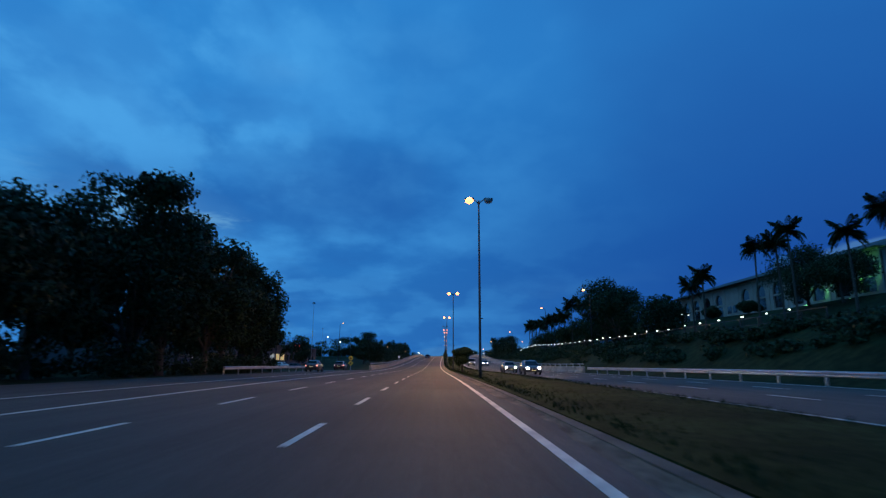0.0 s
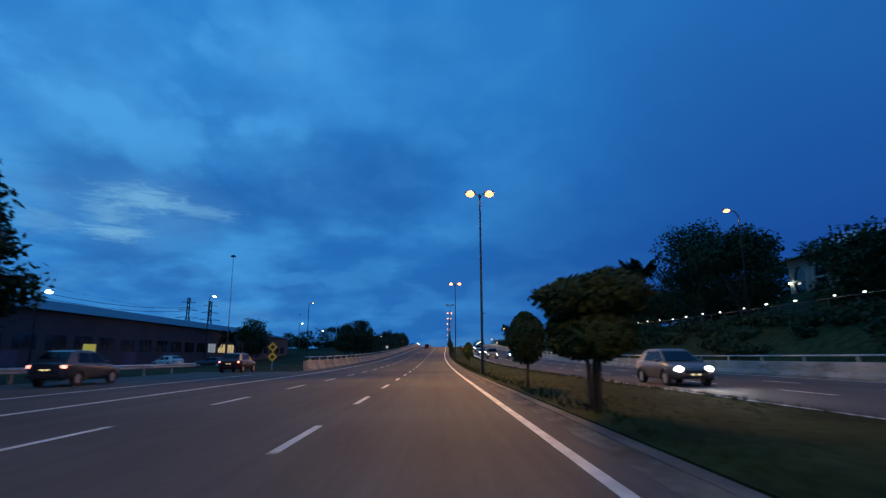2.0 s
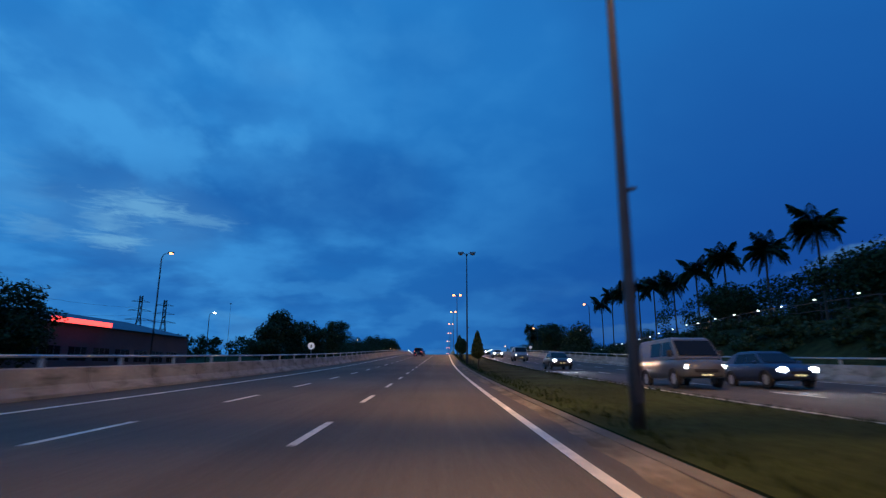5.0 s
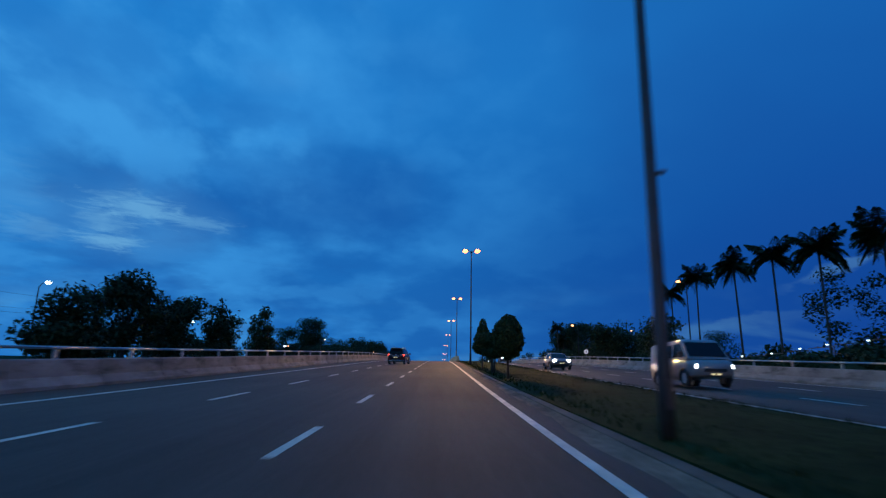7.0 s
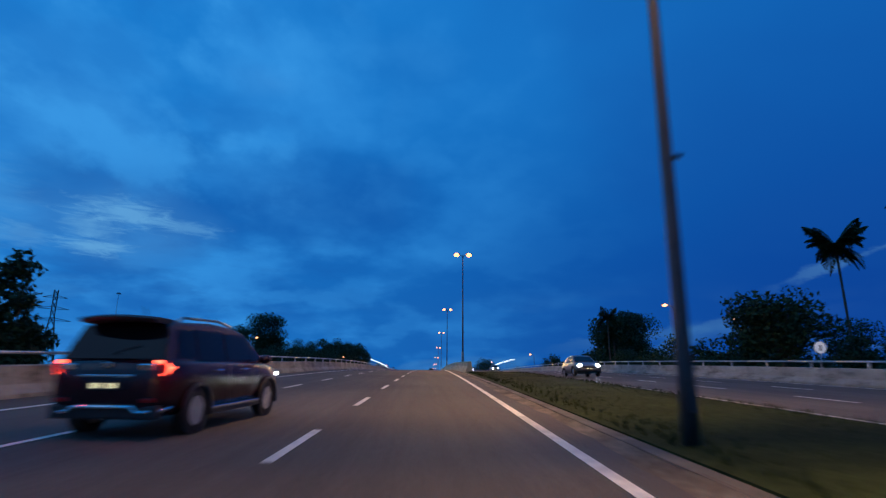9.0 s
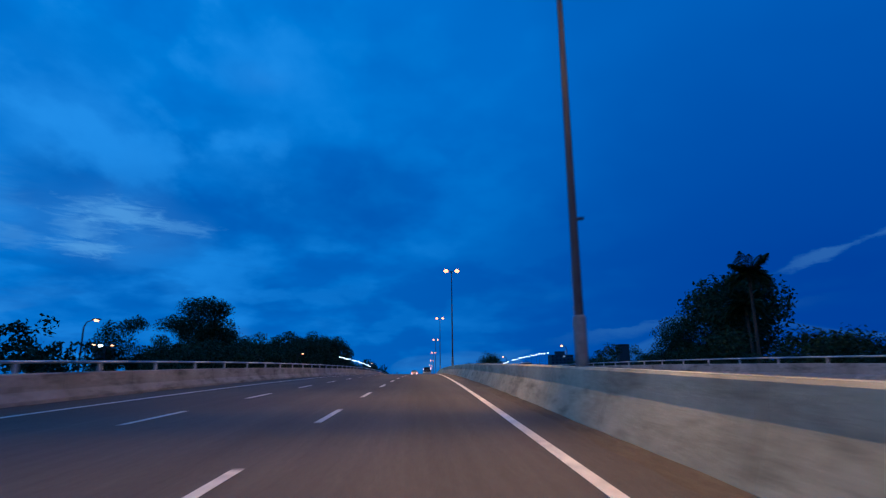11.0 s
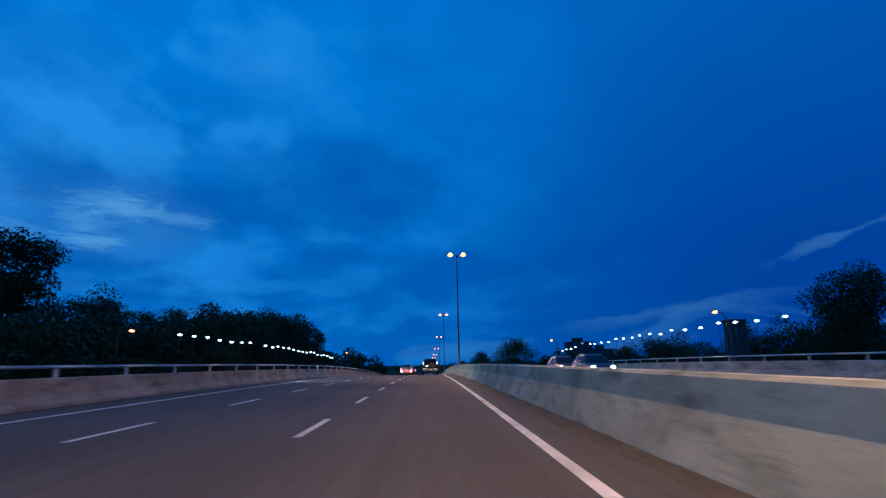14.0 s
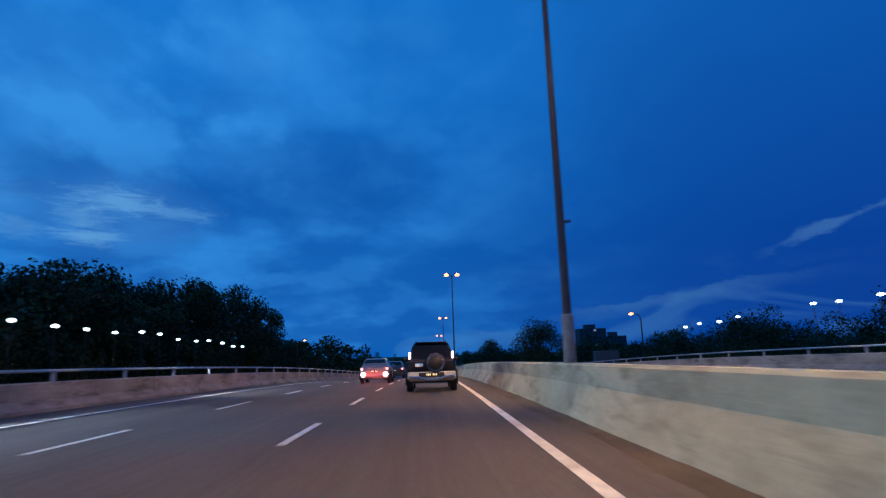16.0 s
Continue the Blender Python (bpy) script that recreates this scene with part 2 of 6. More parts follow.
def stained_concrete(name, colour, streak=0.5):
    """Cast concrete with blotches, runs down the face and a dark splash zone."""
    m = material(name, colour, 0.85, grain=0.12, scale=9, dirt=0.3, dirt_scale=0.5, bump=0.6, vary=0.12, spec=0.25)
    nt = m.node_tree
    b = nt.nodes["Principled BSDF"]
    src = b.inputs["Base Color"].links[0].from_socket
    geo = nt.nodes.new("ShaderNodeNewGeometry").outputs["Position"]
    mp = nt.nodes.new("ShaderNodeMapping")
    mp.inputs["Scale"].default_value = (0.5, 0.5, 2.2)
    nt.links.new(geo, mp.inputs[0])
    n = nt.nodes.new("ShaderNodeTexNoise")
    n.inputs["Scale"].default_value, n.inputs["Detail"].default_value, n.inputs["Roughness"].default_value = 1.3, 6, 0.65
    nt.links.new(mp.outputs[0], n.inputs["Vector"])
    r = nt.nodes.new("ShaderNodeMapRange")
    r.inputs[1].default_value, r.inputs[2].default_value = 0.50, 0.70
    r.inputs[3].default_value, r.inputs[4].default_value = 0, streak
    nt.links.new(n.outputs["Fac"], r.inputs[0])
    mx = nt.nodes.new("ShaderNodeMix")
    mx.data_type = "RGBA"
    mx.inputs[7].default_value = (colour[0] * 0.3, colour[1] * 0.32, colour[2] * 0.3, 1)
    nt.links.new(r.outputs[0], mx.inputs[0])
    nt.links.new(src, mx.inputs[6])
    nt.links.new(mx.outputs[2], b.inputs["Base Color"])
    return m


def foliage(name, colour):
    m = material(name, colour, 0.65, spec=0.2)
    nt = m.node_tree
    b = nt.nodes["Principled BSDF"]
    isl = nt.nodes.new("ShaderNodeNewGeometry").outputs["Random Per Island"]
    n = nt.nodes.new("ShaderNodeMapRange")
    n.inputs[3].default_value, n.inputs[4].default_value = 0.55, 1.5
    nt.links.new(isl, n.inputs[0])
    hsv = nt.nodes.new("ShaderNodeHueSaturation")
    hsv.inputs["Color"].default_value = (*colour, 1)
    nt.links.new(n.outputs[0], hsv.inputs["Value"])
    nt.links.new(hsv.outputs[0], b.inputs["Base Color"])
    return m


ASPHALT = asphalt_material("worn_asphalt", 0.080)
ASPHALT_FAR = asphalt_material("older_asphalt", 0.085)
PAINT = material("road_paint", (0.66, 0.62, 0.51), 0.6, grain=0.25, scale=6, dirt=0.25, dirt_scale=0.9)
GRASS = material("mown_grass", (0.027, 0.036, 0.010), 0.95, grain=0.35, scale=5, dirt=0.4, dirt_scale=0.35, bump=1.0, spec=0.06)
EARTH = material("rough_ground", (0.026, 0.036, 0.014), 0.95, grain=0.4, scale=1.5, dirt=0.4, dirt_scale=0.08, bump=1.0, spec=0.06)
CONCRETE = stained_concrete("barrier_concrete", (0.29, 0.28, 0.245), 0.85)
MEDIAN_CONCRETE = stained_concrete("median_concrete", (0.40, 0.38, 0.25), 0.75)
KERB = stained_concrete("kerb_concrete", (0.135, 0.115, 0.088), 0.5)
SAND = material("pale_sand", (0.16, 0.132, 0.096), 0.95, grain=0.35, scale=7, dirt=0.45, dirt_scale=0.6, bump=0.8, spec=0.1)
DIRT = material("brown_grit", (0.070, 0.056, 0.036), 0.95, grain=0.3, scale=9, dirt=0.4, dirt_scale=0.5, bump=0.8)
GALV = material("galvanised_steel", (0.42, 0.43, 0.44), 0.45, 0.85, grain=0.15, scale=6, dirt=0.2)
POLE = material("pole_steel", (0.045, 0.047, 0.05), 0.6, 0.3, grain=0.15, scale=5, dirt=0.25, dirt_scale=1.2)
DARKMETAL = material("dark_metal", (0.05, 0.05, 0.055), 0.5, 0.5, grain=0.1)
SODIUM = material("sodium_glow", (0.9, 0.8, 0.7), 0.4, glow=(1.0, 0.26, 0.065), glow_strength=5.0)
SODIUM_SMALL = material("sodium_glow_small", (0.9, 0.8, 0.7), 0.4, glow=(1.0, 0.32, 0.09), glow_strength=6.0)
WHITE_LED = material("white_led_glow", (0.9, 0.9, 0.9), 0.4, glow=(0.88, 1.0, 0.94), glow_strength=6)
UNLIT = material("unlit_lens", (0.25, 0.25, 0.24), 0.2, grain=0.05)
LEAF = foliage("leaf_green", (0.022, 0.042, 0.014))
LEAF_TRIM = foliage("leaf_clipped", (0.038, 0.054, 0.014))
LEAF_PALM = foliage("palm_frond", (0.030, 0.050, 0.018))
BARK = material("bark", (0.07, 0.055, 0.04), 0.9, grain=0.3, scale=7, bump=0.8)
CAR_GLASS = material("tinted_glass", (0.006, 0.007, 0.009), 0.08, spec=0.22)
TYRE = material("tyre_rubber", (0.018, 0.018, 0.019), 0.8, grain=0.15, scale=20)
RIM = material("alloy_rim", (0.40, 0.41, 0.43), 0.45, 0.5, grain=0.08)
CHROME = material("chrome", (0.75, 0.76, 0.78), 0.12, 1.0, grain=0.03)
BLACKTRIM = material("black_plastic", (0.016, 0.016, 0.017), 0.55, grain=0.1, scale=15)
TAIL = material("tail_lamp_lit", (0.5, 0.02, 0.02), 0.25, glow=(1.0, 0.10, 0.045), glow_strength=5.0)
TAIL_HOT = material("brake_lamp_lit", (0.8, 0.1, 0.08), 0.25, glow=(1.0, 0.30, 0.24), glow_strength=3.2)
BRAKE = material("brake_lamp_bright", (0.9, 0.4, 0.35), 0.25, glow=(1.0, 0.62, 0.56), glow_strength=5)
TAIL_OFF = material("tail_lamp_red", (0.25, 0.01, 0.01), 0.2, grain=0.05)
HEAD = material("head_lamp_lit", (0.9, 0.9, 0.9), 0.2, glow=(0.95, 0.97, 1.0), glow_strength=22)
PLATE = material("number_plate_black", (0.012, 0.012, 0.012), 0.4, grain=0.05)
# plate lighting is put into the marks as emission; they are no lamps
PLATE_INK = material("number_plate_marks", (0.75, 0.7, 0.45), 0.5, glow=(1.0, 0.85, 0.4), glow_strength=0.9)


def paint(name, colour, metal=0.3, rough=0.28):
    return material(name, colour, rough, metal, grain=0.06, scale=30, dirt=0.08, dirt_scale=1.5, coat=0.3)


# ---- mesh helpers ----
def mesh_of(name, bm, mats, smooth=False):
    me = bpy.data.meshes.new(name)
    bm.to_mesh(me)
    bm.free()
    for m in (mats if isinstance(mats, (list, tuple)) else [mats]):
        me.materials.append(m)
    if smooth:
        me.polygons.foreach_set("use_smooth", [True] * len(me.polygons))
    return me


def part(name, bm, mat, parent=None, label="", smooth=False, m=None):
    me = bm if isinstance(bm, bpy.types.Mesh) else mesh_of(name, bm, mat, smooth)
    ob = new(name, me)
    if parent is not None:
        ob.parent = parent
    if m is not None:
        ob.matrix_basis = m
    if label:
        tagged(ob, label)
    return ob


def thing(name, m, label, category, group="", kind=""):
    ob = new(name)
    ob.matrix_basis = m
    return tagged(ob, label, category, group, kind)


def add_box(bm, x0, x1, y0, y1, z0, z1, bevel=0.0, m=None):
    r = bmesh.ops.create_cube(bm, size=1, matrix=Matrix.Translation(((x0 + x1) / 2, (y0 + y1) / 2, (z0 + z1) / 2)) @ Matrix.Diagonal((x1 - x0, y1 - y0, z1 - z0, 1)))
    vs = r["verts"]
    if bevel:
        es = list({e for v in vs for e in v.link_edges})
        rb = bmesh.ops.bevel(bm, geom=es, offset=bevel, segments=2, affect="EDGES", profile=0.6)
        vs = list({v for f in rb["faces"] for v in f.verts} | {v for v in vs if v.is_valid})
    if m is not None:
        bmesh.ops.transform(bm, matrix=m, verts=vs)
    return bm


def box(x0, x1, y0, y1, z0, z1, bevel=0.0, m=None):
    return add_box(bmesh.new(), x0, x1, y0, y1, z0, z1, bevel, m)


def add_tube(bm, pts, radii, sides=8, cap=True):
    """A tube along points."""
    rings = []
    n = len(pts)
    for i, p in enumerate(pts):
        p = Vector(p)
        d = (Vector(pts[min(i + 1, n - 1)]) - Vector(pts[max(i - 1, 0)])).normalized()
        a = d.cross(Vector((0.31, 0.95, 0.05))).normalized()
        if a.length < 0.5:
            a = d.cross(Vector((1, 0, 0))).normalized()
        b = d.cross(a)
        r = radii[i] if isinstance(radii, (list, tuple)) else radii
        rings.append([bm.verts.new(p + a * (r * math.cos(2 * math.pi * k / sides)) + b * (r * math.sin(2 * math.pi * k / sides))) for k in range(sides)])
    for q, w in zip(rings, rings[1:]):
        for k in range(sides):
            bm.faces.new((q[k], q[(k + 1) % sides], w[(k + 1) % sides], w[k]))
    if cap:
        bm.faces.new(rings[0][::-1])
        bm.faces.new(rings[-1])
    return bm


def tube(pts, radii, sides=8):
    return add_tube(bmesh.new(), pts, radii, sides)


def ball(r, seg=16, rings=10, squash=1.0, centre=(0, 0, 0)):
    bm = bmesh.new()
    bmesh.ops.create_uvsphere(bm, u_segments=seg, v_segments=rings, radius=r, matrix=Matrix.Translation(centre) @ Matrix.Diagonal((1, 1, squash, 1)))
    return bm


def sweep(profile, s_list, z=0.0, close=True):
    """A strip with a cross-section of (lat, z) points, swept along the road."""
    bm = bmesh.new()
    rows = [[bm.verts.new(at(s, a, b + z)) for a, b in profile] for s in s_list]
    k = len(profile)
    for q, w in zip(rows, rows[1:]):
        for i in range(k if close else k - 1):
            j = (i + 1) % k
            bm.faces.new((q[i], w[i], w[j], q[j]))
    if close:
        bm.faces.new(rows[0])
        bm.faces.new(rows[-1][::-1])
    bmesh.ops.recalc_face_normals(bm, faces=bm.faces)
    return bm


def structure(name, bm, mat, label, category, smooth=False):
    return tagged(part(name, bm, mat, smooth=smooth), label, category, kind="structure")


def span(a, b, step):
    n = max(1, round((b - a) / step))
    return [a + (b - a) * i / n for i in range(n + 1)]


# ---- ground and roads ----
def ease(v, lo, hi):
    t = min(max((v - lo) / (hi - lo), 0), 1)
    return t * t * (3 - 2 * t)


def ground_z(s, lat):
    """Height of the ground over the road's own height at s."""
    rz = road_z(s) * (1 - ease(abs(s - 250), 500, 900))
    near = -0.06
    if lat > 0:
        bank = 4.2 * ease(lat, 21.5, 31.0) * (1 - ease(s, 150, 235))
        bank += 8.0 * ease(lat, 40, 70) * ease(s, -40, 30) * (1 - ease(s, 140, 210)) * (1 - ease(lat, 140, 300))
        drop = -min(max(rz, 0), 2.0) * ease(lat, 22, 45) * ease(s, 150, 240)
        return near + bank + drop
    drop = -min(max(rz, 0) + 0.2, 2.0) * ease(-lat, 12.5, 24) * ease(s, 75, 120)
    bank = 2.5 * ease(-lat, 20, 46) * ease(s, 320, 360) * (1 - ease(s, 470, 540))
    return near + drop + bank


def ground_sheet():
    lats = [-2500, -1200, -600, -300, -160, -100, -70, -55, -45, -38, -32, -27, -24, -21, -18, -15, -13, -11.5, -6, 0, 2, 7, 12, 18, 20.5, 22, 24, 26, 28, 30, 32, 36, 42, 50, 70, 110, 180, 320, 600, 1200, 2500]
    ss = list(range(-290, -60, 40)) + list(range(-60, 560, 12)) + [600, 660, 740, 840, 1000, 1300, 1700, 2200, 3000]
    bm = bmesh.new()
    rng = random.Random(4)
    rows = []
    for s in ss:
        row = []
        for lat in lats:
            z = ground_z(s, lat)
            if abs(lat) > 24:
                z += rng.uniform(-0.25, 0.25)
            row.append(bm.verts.new(at(s, lat, z)))
        rows.append(row)
    for q, w in zip(rows, rows[1:]):
        for i in range(len(lats) - 1):
            bm.faces.new((q[i], q[i + 1], w[i + 1], w[i]))
    return bm


def place(s, lat, turn=0.0, size=1.0, sink=0.0):
    """An upright pose on the ground."""
    return Matrix.Translation(at(s, lat, ground_z(s, lat) - sink)) @ Matrix.Rotation(heading(s) + radians(turn), 4, "Z") @ Matrix.Scale(size, 4)


structure("ground", ground_sheet(), EARTH, "dark rough grassy ground beside the highway", "ground", True)
MEDIAN_END = 255.0
ROAD_END = 900
LINE = span(-200, ROAD_END, 6)
structure("road_near_side", sweep([(-11.6, -0.4), (2.25, -0.4), (2.25, 0.0), (-11.6, 0.0)], LINE), ASPHALT, "worn grey asphalt carriageway with white markings", "road")
structure("road_opposite", sweep([(7.5, -0.4), (19.6, -0.4), (19.6, 0.0), (7.5, 0.0)], LINE), ASPHALT_FAR, "worn asphalt carriageway for oncoming traffic", "road")
structure("slip_road", sweep([(-19.5, -0.4), (-11.6, -0.4), (-11.6, -0.004), (-19.5, -0.004)], span(-200, 74, 6)), ASPHALT_FAR, "asphalt slip road joining beside the highway", "road")
structure("bridge_deck", sweep([(2.25, -0.4), (7.5, -0.4), (7.5, -0.01), (2.25, -0.01)], span(MEDIAN_END, ROAD_END, 6)), ASPHALT_FAR, "asphalt between the carriageways beside the median wall", "road")
# grass median: slightly domed
structure("median_grass", sweep([(2.49, -0.4), (7.43, -0.4), (7.43, 0.08), (6.6, 0.16), (5.0, 0.2), (3.4, 0.16), (2.49, 0.085)], span(-200, MEDIAN_END, 6)), GRASS, "mown grass strip between the carriageways", "grass")


def grass_tufts(s0, s1, count, seed):
    rng = random.Random(seed)
    verts, faces = [], []
    for _ in range(count):
        s, lat = rng.uniform(s0, s1), rng.uniform(2.6, 7.4)
        p = at(s, lat, 0.1)
        for _ in range(3):
            a = rng.uniform(0, 6.28)
            h, w = rng.uniform(0.05, 0.14), 0.02
            d = Vector((math.cos(a), math.sin(a), 0))
            b = Vector((-d.y, d.x, 0)) * w
            tip = p + d * rng.uniform(0.02, 0.08) + Vector((0, 0, h))
            i = len(verts)
            verts += [p - b, p + b, tip]
            faces.append((i, i + 1, i + 2))
    me = bpy.data.meshes.new("grass_blades")
    me.from_pydata([tuple(v) for v in verts], [], faces)
    me.materials.append(GRASS)
    return me


tagged(part("grass_blades", grass_tufts(-20, MEDIAN_END, 26000, 3), None), "short grass blades on the median strip", "grass", kind="stuff")


def kerb_run(name, lat0, lat1, s0, s1, top, label):
    root = thing(name, Matrix.Identity(4), label, "kerb", kind="structure")
    bm = box(lat0, lat1, 0.01, 2.99, -0.3, top, 0.02)
    me = mesh_of("kerb_stone", bm, KERB)
    for s in span(s0, s1 - 3, 3.0):
        part("kerb_stone", me, None, root, m=stand(s, 0))
    return root


structure("left_marking", sweep([(-9.15, 0.003), (-8.98, 0.003), (-8.98, 0.007), (-9.15, 0.007)], span(-200, 700, 6)), PAINT, "solid white edge line on asphalt", "road marking")
structure("right_marking", sweep([(1.38, 0.003), (1.54, 0.003), (1.54, 0.007), (1.38, 0.007)], span(-200, 700, 6)), PAINT, "solid white edge line on asphalt", "road marking")
structure("slip_marking", sweep([(-12.7, 0.003), (-12.55, 0.003), (-12.55, 0.007), (-12.7, 0.007)], span(-200, 66, 6)), PAINT, "solid white line between highway and slip road", "road marking")
structure("far_side_marking", sweep([(8.0, 0.003), (8.16, 0.003), (8.16, 0.007), (8.0, 0.007)], span(-200, 700, 6)), PAINT, "solid white edge line of the opposite carriageway", "road marking")
structure("far_edge_marking", sweep([(18.9, 0.003), (19.05, 0.003), (19.05, 0.007), (18.9, 0.007)], span(-200, 700, 6)), PAINT, "solid white outer edge line of the opposite carriageway", "road marking")
dash_mesh = mesh_of("lane_dash", box(-0.065, 0.065, 0, 2.75, 0.003, 0.007), PAINT)
for lat in (-2.14, -5.70):
    for k in range(-8, 75):
        tagged(part("lane_dash", dash_mesh, None, m=stand(-1.5 + 7.2 * k, lat)), "white dashed lane line on asphalt", "road marking", "lane dashes", "structure")
for lat in (11.7, 15.3):
    for k in range(-4, 72):
        tagged(part("lane_dash", dash_mesh, None, m=stand(0.8 + 7.2 * k, lat)), "white dashed lane line on asphalt", "road marking", "opposite lane dashes", "structure")


def grit_strip(s0, s1, foot, width, rise, seed):
    """Soil washed against a wall's foot or a kerb, with a ragged inner edge."""
    rng = random.Random(seed)
    bm = bmesh.new()
    rows = []
    for s in span(s0, s1, 0.7):
        w = width + 0.7 * width * noise.noise(Vector((s * 0.13, seed, 0))) + rng.uniform(-0.06, 0.06)
        rows.append([bm.verts.new(at(s, foot - w, 0.004)), bm.verts.new(at(s, foot - w * 0.5, 0.012)), bm.verts.new(at(s, foot, rise + rng.uniform(0, 0.6) * rise))])
    for q, w in zip(rows, rows[1:]):
        for i in (0, 1):
            bm.faces.new((q[i], w[i], w[i + 1], q[i + 1]))
    return bm


structure("grit", grit_strip(MEDIAN_END + 1, 480, 2.56, 0.44, 0.05, 77), DIRT, "brown soil and grit along the foot of the median wall", "soil")
structure("sand", grit_strip(-60, MEDIAN_END, 2.30, 0.34, 0.04, 78), SAND, "pale dusty sand along the foot of the median kerb", "sand")

# ---- barriers and rails ----
def wall_profile_mesh(name, profile, length, mat, joint=0.012):
    """A straight cast panel, its section in (lat, z), running ahead."""
    bm = bmesh.new()
    a = [bm.verts.new((x, joint, z)) for x, z in profile]
    b = [bm.verts.new((x, length - joint, z)) for x, z in profile]
    k = len(profile)
    for i in range(k):
        j = (i + 1) % k
        bm.faces.new((a[i], b[i], b[j], a[j]))
    bm.faces.new(a)
    bm.faces.new(b[::-1])
    bmesh.ops.recalc_face_normals(bm, faces=bm.faces)
    return mesh_of(name, bm, mat)


JERSEY = [(-0.38, -0.3), (0.38, -0.3), (0.38, 0.05), (0.17, 0.60), (0.14, 0.93), (0.11, 0.97), (-0.11, 0.97), (-0.14, 0.93), (-0.17, 0.60), (-0.38, 0.05)]
PARAPET = [(-0.20, -0.4), (0.30, -0.4), (0.30, 0.10), (0.12, 0.34), (0.08, 0.80), (0.05, 0.84), (-0.17, 0.84), (-0.20, 0.80)]


def panel_run(name, profile, s0, s1, lat, length, label, flip=False, rail=True, mat=CONCRETE):
    root = thing(name, Matrix.Identity(4), label, "barrier", kind="structure")
    prof = [(-x, z) for x, z in profile] if flip else profile
    me = wall_profile_mesh("panel", prof, length, mat)
    post_me = mesh_of("rail_post", box(-0.05, 0.05, -0.05, 0.05, 0.8, 1.16, 0.01), GALV)
    rb = tube([(0, 0, 1.16), (0, length, 1.16)], 0.045, 8)
    rail_me = mesh_of("top_rail", rb, GALV, True)
    n = int((s1 - s0) / length)
    for k in range(n):
        s = s0 + k * length
        near = s < 480
        if near:
            part("panel", me, None, root, m=stand(s, lat))
            if rail:
                off = 0.05 if flip else -0.05
                part("rail_post", post_me, None, root, m=stand(s + length / 2, lat + off))
                part("top_rail", rail_me, None, root, m=stand(s, lat + off))
    return root


panel_run("median_wall", JERSEY, MEDIAN_END, 480, 2.87, 4.0, "stained concrete median wall with sloped foot", rail=False, mat=MEDIAN_CONCRETE)
panel_run("barrier_left", PARAPET, 76, 480, -11.3, 4.0, "stained concrete parapet with a steel top rail")
panel_run("barrier_right", PARAPET, 52, 480, 20.0, 4.0, "stained concrete parapet with a steel top rail", flip=True)
structure("barrier_far_left", sweep([(a - 11.3, b) for a, b in PARAPET], span(480, 880, 8)), CONCRETE, "distant concrete parapet beside the road", "barrier")
structure("barrier_far_right", sweep([(20.0 - a, b) for a, b in PARAPET], span(480, 880, 8)), CONCRETE, "distant concrete parapet of the opposite side", "barrier")
structure("median_wall_far", sweep([(a + 2.87, b) for a, b in JERSEY], span(480, 880, 8)), MEDIAN_CONCRETE, "distant concrete median wall", "barrier")
kerb_run("kerb_median", 2.25, 2.50, -60, MEDIAN_END, 0.06, "weathered concrete kerb along the grass median")
kerb_run("kerb_far_side", 7.42, 7.60, -60, MEDIAN_END, 0.07, "weathered concrete kerb of the opposite carriageway")


def guard_rail(name, s0, s1, lat, label, turn=1):
    root = thing(name, Matrix.Identity(4), label, "guard rail", kind="structure")
    prof = [(0.0, 0.42), (0.05, 0.46), (0.05, 0.52), (0.0, 0.57), (0.05, 0.62), (0.05, 0.68), (0.0, 0.73)]
    prof = [(x * turn, z) for x, z in prof] + [((x - 0.015) * turn, z) for x, z in prof[::-1]]
    beam = wall_profile_mesh("rail_beam", prof, 4.0, GALV, 0.0)
    post = mesh_of("rail_post", box(-0.05, 0.05, -0.07, 0.07, -0.4, 0.75, 0.01), GALV)
    for s in span(s0, s1 - 4, 4.0):
        part("rail_beam", beam, None, root, m=stand(s, lat))
        part("rail_post", post, None, root, m=stand(s, lat - 0.08 * turn))
    return root


guard_rail("guard_rail_right", -60, 50, 20.0, "dull galvanised guard rail on posts beside the road", -1)
guard_rail("guard_rail_left", 30, 74, -19.8, "dull galvanised guard rail beside the slip road", 1)


# ---- street lamps ----
SLEEVE = material("pale_pole_paint", (0.20, 0.21, 0.21), 0.7, grain=0.15, scale=6, dirt=0.3, dirt_scale=1.5)


